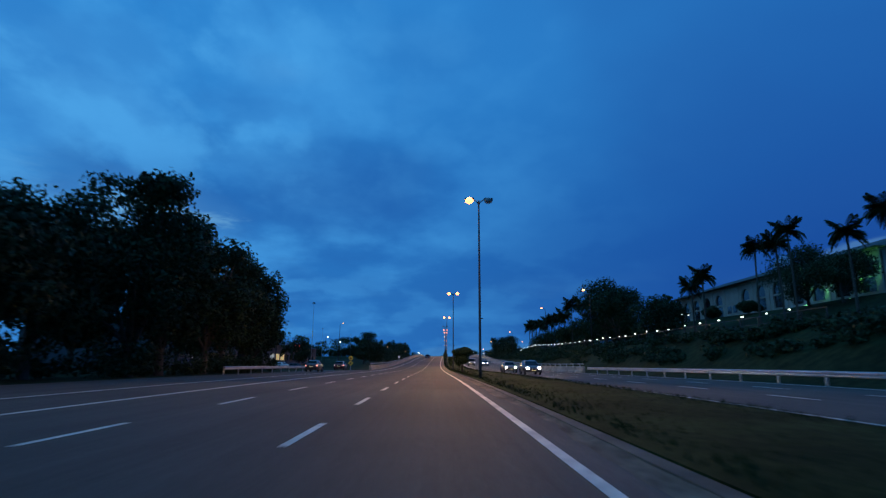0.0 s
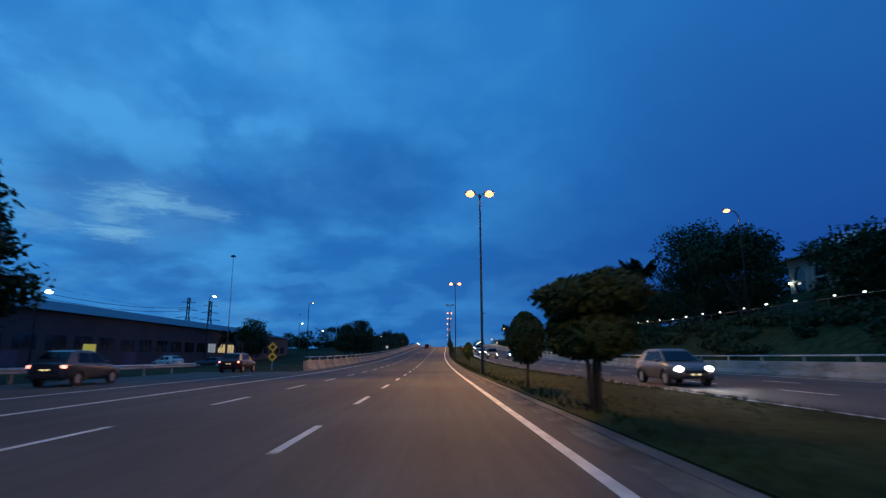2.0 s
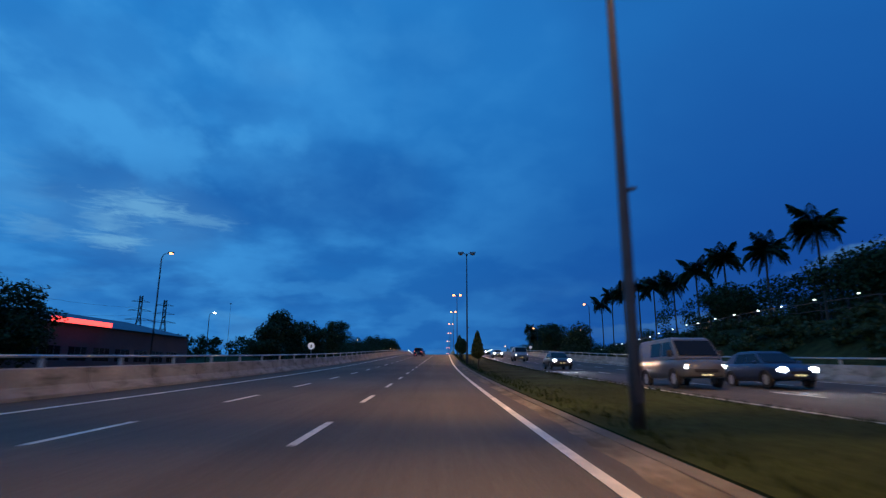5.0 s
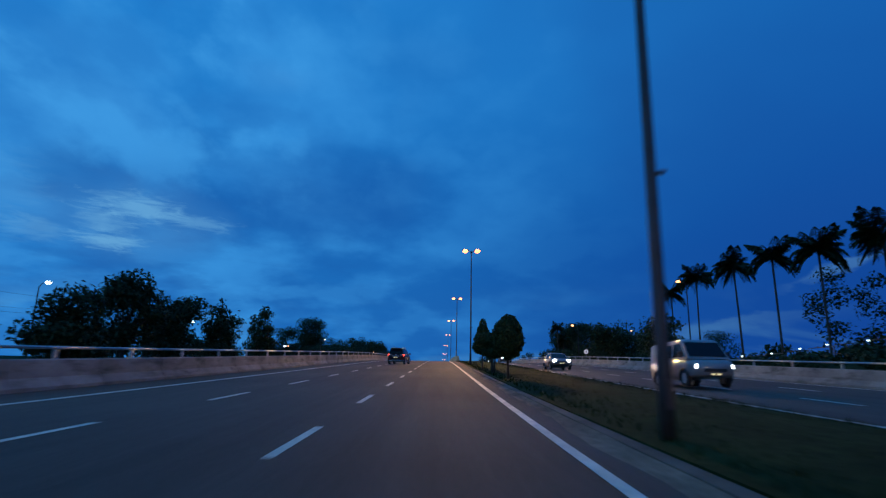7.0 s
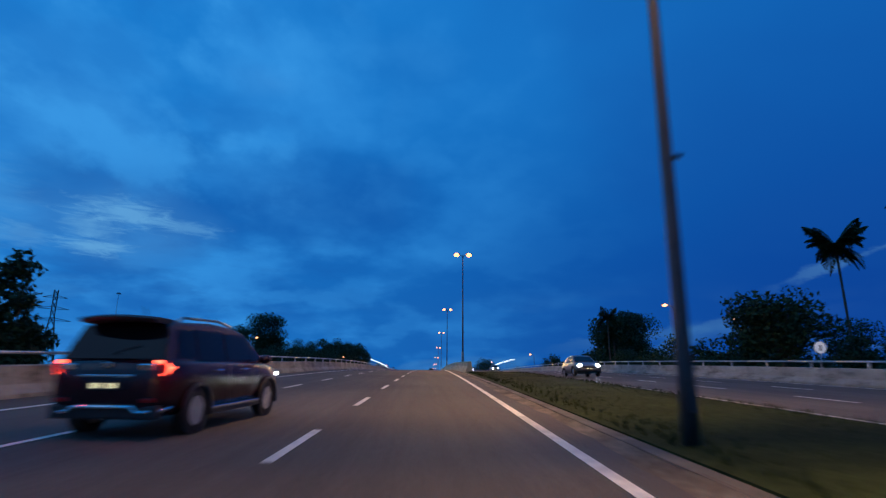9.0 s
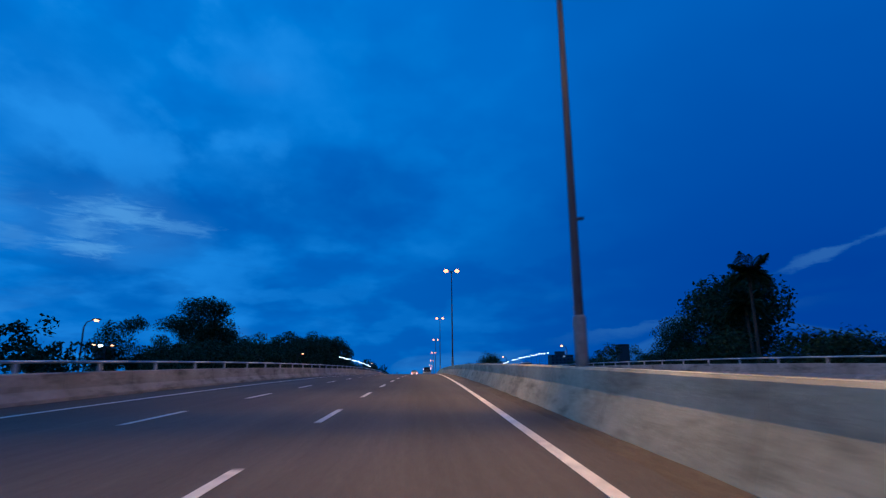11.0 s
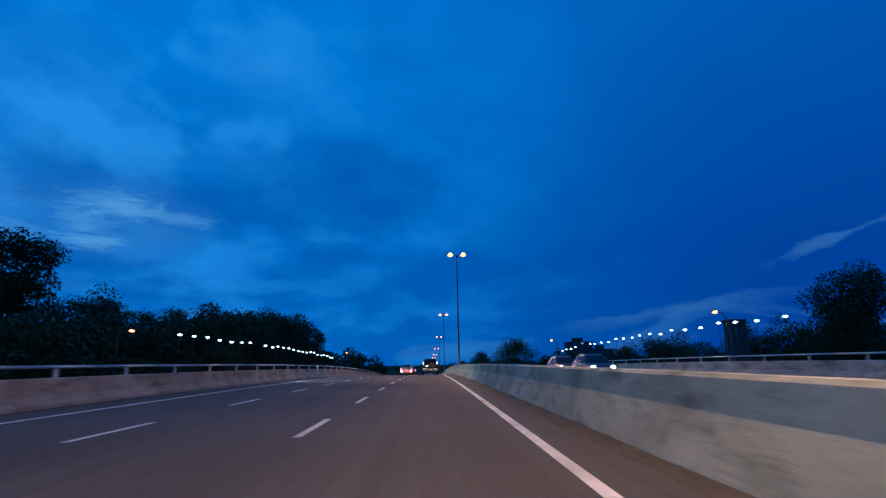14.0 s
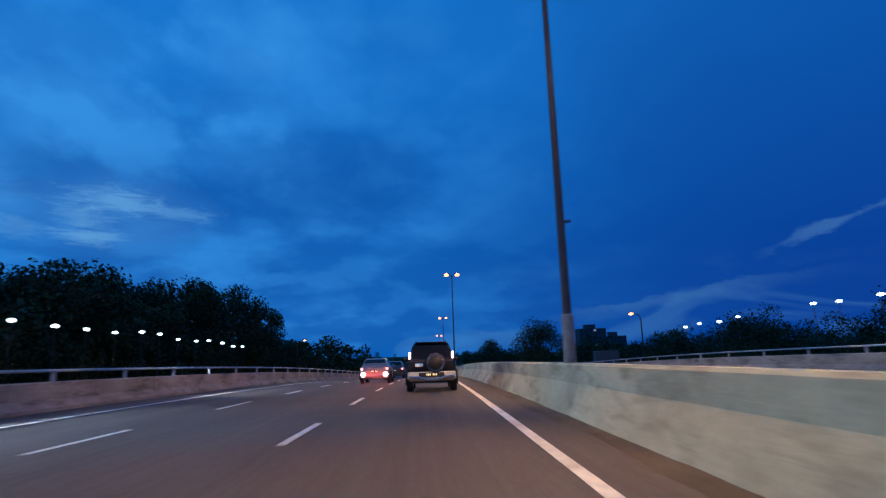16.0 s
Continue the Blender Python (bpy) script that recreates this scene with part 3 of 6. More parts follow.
def street_lamp(s, lat, height, lit, light=True):
    both = lit == "both"
    root = thing("street_lamp", Matrix.Translation(at(s, lat, 0)) @ Matrix.Rotation(heading(s), 4, "Z"),
                 "tall grey steel street lamp with two " + ("lit orange heads" if both else "heads, one lit orange" if lit == "left" else "unlit heads"), "street lamp", "median street lamps")
    part("base_plate", box(-0.2, 0.2, -0.2, 0.2, 0.0, 0.06, 0.01), POLE, root)
    part("pole", tube([(0, 0, 0), (0, 0, 1.2), (0, 0, 1.25), (0, 0, height)], [0.11, 0.105, 0.095, 0.05], 12), POLE, root, smooth=True)
    if s > MEDIAN_END:
        part("base_sleeve", tube([(0, 0, 0), (0, 0, 1.9), (0, 0, 1.96)], [0.13, 0.125, 0.10], 14), SLEEVE, root, "pale painted sleeve at the foot", True)
    part("hatch", box(-0.05, 0.05, -0.16, -0.13, 0.5, 0.9, 0.008), DARKMETAL, root)
    part("camera_bracket", box(-0.02, 0.22, -0.03, 0.03, 3.9, 3.96, 0.01), DARKMETAL, root)
    for sx, name in ((-1, "left"), (1, "right")):
        arm = part("arm", tube([(0, 0, height - 0.35), (sx * 0.12, 0, height - 0.08), (sx * 0.35, 0, height + 0.05), (sx * 0.5, 0, height + 0.07)], 0.035, 8), POLE, root, smooth=True)
        hb = bmesh.new()
        add_box(hb, sx * 0.65 - 0.32, sx * 0.65 + 0.32, -0.15, 0.15, height + 0.02, height + 0.17, 0.05)
        head = part("lamp_head", hb, POLE, root)
        on = both or lit == name
        # lens larger than its head: the lamp's bloom is put into its size
        lens = ball(0.29, 24, 12, 0.72, (sx * 0.65, 0, height + 0.0))
        part("lens", lens, SODIUM if on else UNLIT, head, "glowing orange lens" if on else "dark unlit lens", True)
        if on and light:
            # a road lantern throws most of its light along the road, ahead and behind
            for sy in (-1, 1):
                ld = bpy.data.lights.new("street_lamp_light", "SPOT")
                ld.energy, ld.color, ld.spot_size, ld.spot_blend, ld.shadow_soft_size = LAMP_POWER, (1.0, 0.50, 0.125), radians(116), 0.9, 0.18
                lo = new("street_lamp_light", ld)
                lo.matrix_world = look(at(s, lat + sx * 1.05, height - 0.16), at(s + sy * 15, lat + sx * 4.5, 0))
    return root


LAMP_POWER = 5000.0
for i, s in enumerate(LAMP_S):
    street_lamp(s, 2.87, 12.0, {0: "left", 3: "none"}.get(i, "both"))
for i in range(8):
    street_lamp(531.0 + 50 * i, 2.87, 12.0, "both", light=False)


def side_lamp(s, lat, height, mat, reach=-1, label="street lamp on a steel pole with one lit orange head", power=0.0, size=1.0):
    root = thing("street_lamp", place(s, lat), label, "street lamp", "roadside lamps")
    part("pole", tube([(0, 0, -0.5), (0, 0, height - 0.6), (reach * 0.25, 0, height - 0.1), (reach * 0.9, 0, height + 0.1)], [0.11, 0.07, 0.05, 0.035], 10), POLE, root, smooth=True)
    head = part("lamp_head", box(reach * 1.1 - 0.35, reach * 1.1 + 0.35, -0.16, 0.16, height + 0.05, height + 0.2, 0.05), POLE, root)
    part("lens", ball(0.22 * size, 14, 8, 0.6, (reach * 1.1, 0, height + 0.04)), mat, head, "glowing lens", True)
    if power:
        ld = bpy.data.lights.new("street_lamp_light", "SPOT")
        ld.energy, ld.color, ld.spot_size, ld.spot_blend, ld.shadow_soft_size = power, (1.0, 0.56, 0.25), radians(150), 0.6, 0.2
        new("street_lamp_light", ld).matrix_world = root.matrix_basis @ Matrix.Translation((reach * 1.1, 0, height - 0.2))
    return root


for s, lat, top in ((78, 28.6, 14.6), (134.5, 31.3, 16.0), (233, 33.5, 11.6), (272, 28, 7.7), (292, 47, 8.2), (378, 31, 5.9), (430, 25, 6.5)):
    side_lamp(s, lat, top - ground_z(s, lat), SODIUM_SMALL, power=420.0, size=1.3)
for s, lat, h in ((172, -34, 13.0), (307, -32, 5.3), (368, -26, 4.2), (450, -20, 6.0), (338, -50, 4.6), (352, -55, 5.2)):
    side_lamp(s, lat, h - ground_z(s, lat), SODIUM_SMALL, 1)
for s, lat, h in ((139, -46, 12.2), (86, -42, 7.9), (227, -51, 9.0), (279, -55, 7.3), (345, -53, 4.8), (92, 52, 6.9)):
    side_lamp(s, lat, h - ground_z(s, lat), WHITE_LED, 1, "street lamp on a steel pole with one lit white head", 0.0, 1.6)


def high_mast(s, lat, height):
    root = thing("high_mast", place(s, lat), "tall thin lighting mast with a dark round head, unlit", "light mast")
    part("pole", tube([(0, 0, 0), (0, 0, height)], [0.07, 0.03], 12), GALV, root, smooth=True)
    bm = bmesh.new()
    bmesh.ops.create_cone(bm, cap_ends=True, segments=20, radius1=0.30, radius2=0.26, depth=0.12, matrix=Matrix.Translation((0, 0, height)))
    part("head_ring", bm, DARKMETAL, root)
    for k in range(6):
        a = k * math.pi / 3
        part("floodlight", box(-0.09, 0.09, -0.07, 0.07, -0.18, -0.06, 0.02), UNLIT, root, m=Matrix.Translation((0.24 * math.cos(a), 0.24 * math.sin(a), height)) @ Matrix.Rotation(a, 4, "Z"))
    return root


high_mast(100, -27, 14.5)
high_mast(300, -52, 14.0)
high_mast(262, -60, 16.0)


def lamp_row(name, s0, s1, step, lat, z, label, mat, r, every=0, power=0.0):
    """Small lamps, each on its post, along a rail."""
    root = thing(name, Matrix.Identity(4), label, "lamp row", kind="structure")
    post = mesh_of("lamp_post", tube([(0, 0, -z - 1.0), (0, 0, -0.1)], 0.02, 6), BLACKTRIM)
    lens = mesh_of("lamp_globe", ball(r, 14, 8, 0.6), mat, True)
    rng = random.Random(int(s0))
    for s in span(s0, s1, step):
        s += rng.uniform(-0.18, 0.18) * step
        gz = ground_z(s, lat)
        m = Matrix.Translation(at(s, lat, max(gz, 0.0) + z + rng.uniform(-0.12, 0.12))) @ Matrix.Scale(rng.uniform(0.85, 1.1), 4)
        if rng.random() < 0.08:
            continue
        part("lamp_post", post, None, root, m=m)
        part("lamp_globe", lens, None, root, m=m)
    for s in (span(s0 + 6, s1 - 6, every) if every else ()):
        ld = bpy.data.lights.new("lamp_row_light", "SPOT")
        ld.energy, ld.color, ld.shadow_soft_size, ld.spot_size, ld.spot_blend = power, (0.90, 1.0, 0.92), 0.2, radians(86), 0.9
        new("lamp_row_light", ld).matrix_world = look(at(s, lat - math.copysign(0.35, lat), z - 0.15), at(s, lat - math.copysign(4.4, lat), 0))
    return root


FENCE_LED = material("fence_led_glow", (0.9, 0.9, 0.9), 0.4, glow=(0.80, 0.95, 0.82), glow_strength=4)
BRIDGE_LED = material("bridge_led_glow", (0.9, 0.9, 0.9), 0.4, glow=(0.84, 1.0, 0.92), glow_strength=3.6)
lamp_row("fence_lamps", 24, 215, 4.2, 31.0, 1.6, "row of small white lamps on fence posts along the bank", FENCE_LED, 0.10)
lamp_row("bridge_lamps_left", 356, 412, 2.35, -15.7, 3.1, "row of bright white lamps on posts beside the parapet", BRIDGE_LED, 0.14, 14, 6500.0)
lamp_row("bridge_lamps_right", 354, 411, 2.6, 21.5, 3.55, "row of bright white lamps on posts beyond the parapet", BRIDGE_LED, 0.155, 14, 600.0)


def fence_run(name, s0, s1, lat, h, label):
    root = thing(name, Matrix.Identity(4), label, "fence", kind="structure")
    post = mesh_of("fence_post", box(-0.04, 0.04, -0.04, 0.04, -0.3, h, 0.01), DARKMETAL)
    bar = mesh_of("fence_bar", box(-0.02, 0.02, 0, 3.2, h - 0.06, h), DARKMETAL)
    for s in span(s0, s1, 3.2):
        m = Matrix.Translation(at(s, lat, ground_z(s, lat))) @ Matrix.Rotation(heading(s), 4, "Z")
        part("fence_post", post, None, root, m=m)
        part("fence_bar", bar, None, root, m=m)
        part("fence_bar", bar, None, root, m=m @ Matrix.Translation((0, 0, -0.7)))
    return root


fence_run("bank_fence", 20, 215, 31.2, 1.5, "dark metal fence along the top of the bank")


# ---- plants ----
def leaf_cloud(rng, lobes, count, size, shaggy=1.0):
    """Many small leaves in clumps over lumpy lobes (centre, radii)."""
    verts, faces = [], []
    weights = [l[1][0] * l[1][1] for l in lobes]
    for _ in range(count):
        c, r = rng.choices(lobes, weights)[0]
        d = Vector((rng.gauss(0, 1), rng.gauss(0, 1), rng.gauss(0, 1))).normalized()
        lump = 0.78 + 0.2 * (1 - shaggy) + shaggy * (0.42 * noise.noise(Vector(c) + d * 2.3) + 0.22 * noise.noise(d * 6.1 + Vector(c)))
        k = lump * (rng.random() ** (0.32 if shaggy > 0.5 else 0.2))
        p = Vector(c) + Vector((d.x * r[0], d.y * r[1], d.z * r[2])) * k
        n = (d + Vector((rng.gauss(0, 0.7), rng.gauss(0, 0.7), rng.gauss(0, 0.7)))).normalized()
        a = n.orthogonal().normalized()
        a.rotate(Matrix.Rotation(rng.uniform(0, 6.28), 3, n))
        b = n.cross(a)
        w = size * rng.uniform(0.6, 1.4)
        i = len(verts)
        verts += [p - a * w, p - b * w * 0.55 + a * 0.1 * w, p + a * w * 1.1 + n * 0.25 * w, p + b * w * 0.55]
        faces.append((i, i + 1, i + 2, i + 3))
    return verts, faces


def cloud_mesh(name, verts, faces, mat):
    me = bpy.data.meshes.new(name)
    me.from_pydata([tuple(v) for v in verts], [], faces)
    me.materials.append(mat)
    return me


def tree_lobes(rng, height, width, trunk, n):
    lobes = []
    for i in range(n):
        t = rng.random()
        z = trunk + (height - trunk) * (0.12 + 0.76 * t)
        room = math.sin(math.pi * min(max((z - trunk) / (height - trunk), 0.08), 0.93)) ** 0.6
        a = rng.uniform(0, 6.28)
        q = width / 2 * room * rng.uniform(0.25, 0.85)
        r = width * rng.uniform(0.17, 0.30)
        lobes.append(((q * math.cos(a), q * math.sin(a), z), (r, r, r * rng.uniform(0.6, 0.95))))
    return lobes


def broad_tree(name, seed, height, width, trunk, m, label, leaves=5200, size=0.2, lobes=24, category="tree", group="", shaggy=0.7):
    rng = random.Random(seed)
    root = thing(name, m, label, category, group)
    lb = tree_lobes(rng, height, width, trunk, lobes)
    if height > 1.7 * width:
        # slender crowns are closed round the stem
        lb += [((0, 0, trunk + (height - trunk) * q), (width * g, width * g, height * 0.13)) for q, g in ((0.15, 0.40), (0.3, 0.46), (0.45, 0.44), (0.6, 0.38), (0.75, 0.28), (0.88, 0.17))]
    bm = bmesh.new()
    add_tube(bm, [(0, 0, -0.5), (0.05, 0, 0.4), (0.1, 0.05, trunk), (0.15, 0.1, trunk + (height - trunk) * 0.45)], [height * 0.035, height * 0.026, height * 0.02, height * 0.008], 9)
    for c, r in lb[: 10]:
        z0 = trunk * rng.uniform(0.75, 1.05)
        mid = (c[0] * 0.5 + rng.uniform(-0.2, 0.2), c[1] * 0.5, z0 + (c[2] - z0) * 0.6)
        add_tube(bm, [(0.08, 0.03, z0), mid, c], [height * 0.012, height * 0.008, height * 0.003], 6)
    part("trunk", bm, BARK, root, smooth=True)
    v, f = leaf_cloud(rng, lb, leaves, size, shaggy)
    part("crown", cloud_mesh("crown", v, f, LEAF), None, root)
    return root


def clipped_shrub(seed, kind, height, width, s, lat):
    """Clipped median trees: an egg, a cone, or stacked umbrellas."""
    rng = random.Random(seed)
    label = {"egg": "small clipped egg-shaped tree on the grass median", "cone": "small clipped conical tree on the grass median", "umbrella": "clipped tree with a flat umbrella crown over a lower tier"}[kind]
    root = thing("clipped_tree", Matrix.Translation(at(s, lat, 0.12)) @ Matrix.Rotation(rng.uniform(0, 6), 4, "Z"), label, "tree", "median clipped trees")
    stem = height * {"egg": 0.34, "cone": 0.30, "umbrella": 0.3}[kind]
    bm = bmesh.new()
    for k in range(3 if kind == "umbrella" else 1):
        a = 2.1 * k
        add_tube(bm, [(0.06 * math.cos(a), 0.06 * math.sin(a), -0.1), (0.12 * math.cos(a), 0.12 * math.sin(a), stem), (0.25 * math.cos(a), 0.25 * math.sin(a), height * 0.7)], [0.06, 0.05, 0.02], 7)
    part("trunk", bm, BARK, root, smooth=True)
    w = width / 2
    tiers = []
    if kind == "egg":
        tiers.append([((0, 0, stem + (height - stem) * 0.45), (w, w, (height - stem) * 0.55)), ((0, 0, stem + (height - stem) * 0.7), (w * 0.7, w * 0.7, (height - stem) * 0.32))])
    elif kind == "cone":
        tiers.append([((0, 0, stem + (height - stem) * t), (w * q, w * q, (height - stem) * 0.24)) for t, q in ((0.2, 1.0), (0.42, 0.85), (0.62, 0.62), (0.8, 0.38))])
    else:
        tiers.append([((0, 0, height * 0.79), (w, w, height * 0.19)), ((w * 0.3, 0, height * 0.82), (w * 0.75, w * 0.8, height * 0.18))])
        tiers.append([((-w * 0.35, w * 0.1, height * 0.53), (w * 0.58, w * 0.58, height * 0.20)), ((w * 0.3, -w * 0.2, height * 0.51), (w * 0.6, w * 0.55, height * 0.18))])
    for lobes in tiers:
        v, f = leaf_cloud(rng, lobes, 11000 if len(tiers) == 1 else 9000, 0.065, 0.45)
        part("crown" if len(tiers) == 1 else "crown_tier", cloud_mesh("crown", v, f, LEAF_TRIM), None, root)
    return root


for i, (kind, h, w, s, lat) in enumerate((("umbrella", 2.8, 2.45, 38.7, 3.05), ("egg", 2.6, 1.4, 46.8, 3.0), ("egg", 2.35, 1.0, 81.5, 3.0),
                                          ("cone", 2.9, 1.05, 149.8, 2.95), ("egg", 2.95, 1.6, 183.6, 2.95), ("umbrella", 2.45, 2.1, 191.3, 2.95), ("cone", 3.7, 1.7, 199.5, 2.95))):
    clipped_shrub(20 + i, kind, h, w, s, lat)


def frond_mesh(seed, length, rise, droop):
    """One feather leaf that arches outwards, with leaflets on both sides."""
    rng = random.Random(seed)
    bm = bmesh.new()
    pts = []
    for k in range(9):
        t = k / 8
        pts.append(Vector((length * (t - 0.12 * t * t), 0, length * (rise * t - droop * t * t))))
    add_tube(bm, pts, [0.035 - 0.003 * k for k in range(9)], 4)
    for k in range(30):
        t = 0.10 + 0.90 * k / 29
        i = min(int(t * 8), 7)
        p = pts[i].lerp(pts[i + 1], t * 8 - i)
        ln = length * 0.36 * math.sin(math.pi * (0.15 + 0.8 * t)) * rng.uniform(0.85, 1.1)
        for sy in (-1, 1):
            tip = p + Vector((ln * 0.55, sy * ln * 0.75, -ln * rng.uniform(0.25, 0.6)))
            mid = p.lerp(tip, 0.5) + Vector((0, 0, 0.06 * ln))
            w = Vector((0.10, 0, 0))
            vs = [bm.verts.new(q) for q in (p - w * 0.5, p + w * 0.5, mid + w, tip, mid - w)]
            bm.faces.new(vs)
    return mesh_of("frond", bm, LEAF_PALM)


FRONDS = [frond_mesh(60 + k, 2.25, r, d) for k, (r, d) in enumerate(((1.35, 0.62), (0.95, 0.80), (0.50, 0.85), (0.02, 0.80)))]


def palm(s, lat, height, seed, label="tall palm with a grey trunk and drooping feather fronds", size=1.0):
    rng = random.Random(seed)
    root = thing("palm_tree", place(s, lat, rng.uniform(0, 360)), label, "palm tree", "palms")
    lean = rng.uniform(-0.4, 0.4)
    pts = [(lean * (k / 8) ** 2, 0, -0.4 + (height + 0.4) * k / 8) for k in range(9)]
    part("trunk", tube(pts, [0.24, 0.19, 0.16, 0.15, 0.14, 0.14, 0.13, 0.13, 0.15], 10), BARK, root, smooth=True)
    for k in range(36):
        kind = k % 4
        part("frond", FRONDS[kind], None, root,
             m=Matrix.Translation((lean, 0, height)) @ Matrix.Rotation(k * 2.399 + rng.uniform(-0.2, 0.2), 4, "Z") @ Matrix.Rotation(rng.uniform(-0.15, 0.15), 4, "Y") @ Matrix.Scale(size * rng.uniform(0.85, 1.1), 4))
    return root


k = 0
ROW_S, ROW_TOP = (140, 150, 169, 190, 221, 275), (18.8, 18.6, 16.8, 16.0, 15.6, 16.4)
PALM_ROW = [(s, lat, float(np.interp(s, ROW_S, ROW_TOP)) + dz - 1.2 - ground_z(s, lat), 1.42) for s, lat, dz in
            ((144, 41, 0.0), (146, 45, 0.7), (169, 44, 0.4), (181, 44.5, 0.0), (190, 43.5, 0.5), (201, 44, 0.2), (212, 44.5, -0.6), (221, 44, -0.3), (230, 44, 0.3), (239.5, 44, 0.2), (257, 46, 0.8), (270, 47, -0.4))]
for s, lat, h, size in PALM_ROW + [(s, lat, h, 1.0) for s, lat, h in
                                   ((306, 31, 10.0), (312, 34, 8.0), (62, 42, 10.5), (67, 42.5, 9.5), (61, 50, 13.0), (56.5, 51, 12.3), (52, 50, 13.8), (41, 50, 10.8), (36, 51, 12.0), (150, -46, 5.5), (140, 52, 7.0))]:
    palm(s, lat, h, 300 + k, size=size)
    k += 1

# broad trees: (seed, height, width, trunk, s, lat)
k = 0
for h, w, tr, s, lat, lv in [(9.0, 11.5, 1.2, 81, 42, 9000), (14.0, 13.0, 1.6, 103, 42, 10500), (18.0, 15.0, 2.5, 117, 43, 13000), (9.0, 10, 3.0, 136, 43, 4500), (8.0, 10, 3, 160, 42, 4500), (8, 10, 3, 182, 40, 4500),
                             (10.5, 9.0, 2.0, 165, -46, 6500), (8.0, 8.0, 1.5, 203, -30, 5000), (10.5, 8.0, 3.0, 212, -31, 6000), (9.6, 8.5, 1.0, 220, -30, 7000), (9.5, 5.0, 0.8, 228, -28, 4500), (10.5, 4.6, 1.0, 245, -28, 4500),
                             (19.5, 12.5, 5.0, 392, -54, 10500), (21.0, 15.5, 2.0, 416, 74, 13500), (15.0, 14.0, 2.0, 330, 42, 9000), (13.0, 11.0, 2.0, 318, 36, 8000),
                             (8.5, 9, 2, 242, 34, 4500), (8.0, 9, 2, 256, 30, 4500), (8.0, 10, 2, 270, 38, 4500), (14.0, 17, 2, 515, 30, 9000), (15, 16, 2, 620, 26, 7000), (10, 13, 2, 560, 52, 4000),
                             (12, 13, 2.5, 470, 62, 4500), (11, 12, 2.5, 300, 70, 4000), (9, 12, 2, 430, 75, 4000), (8, 11, 2, 350, 80, 4000)]:
    broad_tree("broad_tree", 500 + k, h, w, tr, place(s, lat, 37 * k), "dark leafy broad-crowned tree beside the highway", int(lv * 1.05), 0.20 if h < 12 else 0.23, 38 if h > 15 else 24, shaggy=0.5 if h > 15 else 0.7)
    k += 1
for s, lat, h, w in ((73, 66, 10.0, 13), (62, 64, 8.0, 10), (114, 69, 2.6, 5), (97, 69, 2.2, 5)):
    broad_tree("round_bush", 640 + s, h, w, 0.6, place(s, lat, s * 31), "dark round clipped bush before the hall", 9000, 0.18, 18, "bush")
# the tall stand beside the slip road
k = 0
for h, w, s, lat in [(8.5, 8, -5, -24), (9.5, 9, 3, -23.5), (13.0, 9, 11, -25), (17.0, 10, 19, -23), (15.5, 10, 26, -24), (14.0, 9, 33, -23), (15.0, 9, 40, -24), (15.0, 8, 46, -23.5), (13.0, 8, 51, -24), (10.0, 8, 55, -25), (12, 10, 14, -33), (13, 10, 28, -33), (8, 9, -14, -26), (8, 8, 42, -30)]:
    broad_tree("roadside_tree", 700 + k, h, w, 2.2, place(s, lat, 53 * k), "tall dark feathery tree in a dense roadside stand", 11500, 0.20, 34, group="roadside stand", shaggy=1.0)
    k += 1


def thicket(name, spots, label, count, size, seed):
    """Woods or scrub that nobody could count, as one mass of leaves over stems."""
    rng = random.Random(seed)
    verts, faces = [], []
    for s, lat, h, w in spots:
        base = at(s, lat, ground_z(s, lat))
        lobes = tree_lobes(rng, h, w, h * 0.02, 7) + [((0, 0, h * 0.3), (w * 0.42, w * 0.42, h * 0.3))]
        v, f = leaf_cloud(rng, lobes, count, size, 0.7)
        o = len(verts)
        verts += [q + base for q in v]
        faces += [tuple(i + o for i in q) for q in f]
    return tagged(part(name, cloud_mesh(name, verts, faces, LEAF), None), label, "woods", kind="stuff")


rng0 = random.Random(9)
WOOD_S, WOOD_H = (340, 388, 404, 428, 448, 470, 484, 494, 508), (4.5, 6.5, 10.0, 14.0, 17.5, 18.6, 17.0, 10.0, 7.0)
thicket("left_woods", [(s + rng0.uniform(-3, 3), -32 - 16 * rng0.random() ** 1.4, float(np.interp(s, WOOD_S, WOOD_H)) * rng0.uniform(0.90, 1.04), rng0.uniform(10, 13)) for s in range(344, 508, 2)]
        + [(s, -56 - 24 * rng0.random(), rng0.uniform(15.5, 18), rng0.uniform(11, 14)) for s in range(396, 470, 4)],
        "dense dark woods on the rise beyond the parapet", 3300, 0.23, 31)
thicket("far_woods_left", [(rng0.uniform(470, 900), rng0.uniform(-160, -24), rng0.uniform(8, 13), rng0.uniform(9, 15)) for _ in range(70)] + [(rng0.uniform(250, 420), rng0.uniform(-140, -75), rng0.uniform(7, 12), 11) for _ in range(34)]
        + [(rng0.uniform(500, 570), rng0.uniform(-46, -24), 12.5, 12) for _ in range(22)],
        "distant dark tree line along the highway", 480, 0.52, 32)
thicket("far_woods_right", [(rng0.uniform(545, 900), rng0.uniform(45, 190), rng0.uniform(9, 13.5), rng0.uniform(11, 16)) for _ in range(150)] + [(rng0.uniform(620, 900), rng0.uniform(24, 44), 11, 13) for _ in range(14)]
        + [(rng0.uniform(100, 400), rng0.uniform(62, 130), rng0.uniform(6, 9), 10) for _ in range(50)],
        "distant dark tree line beyond the opposite carriageway", 500, 0.52, 33)
BANK_SPOTS = [(float(s), 49 + 7 * rng0.random()) for s in np.arange(118, 228, 2.6)]
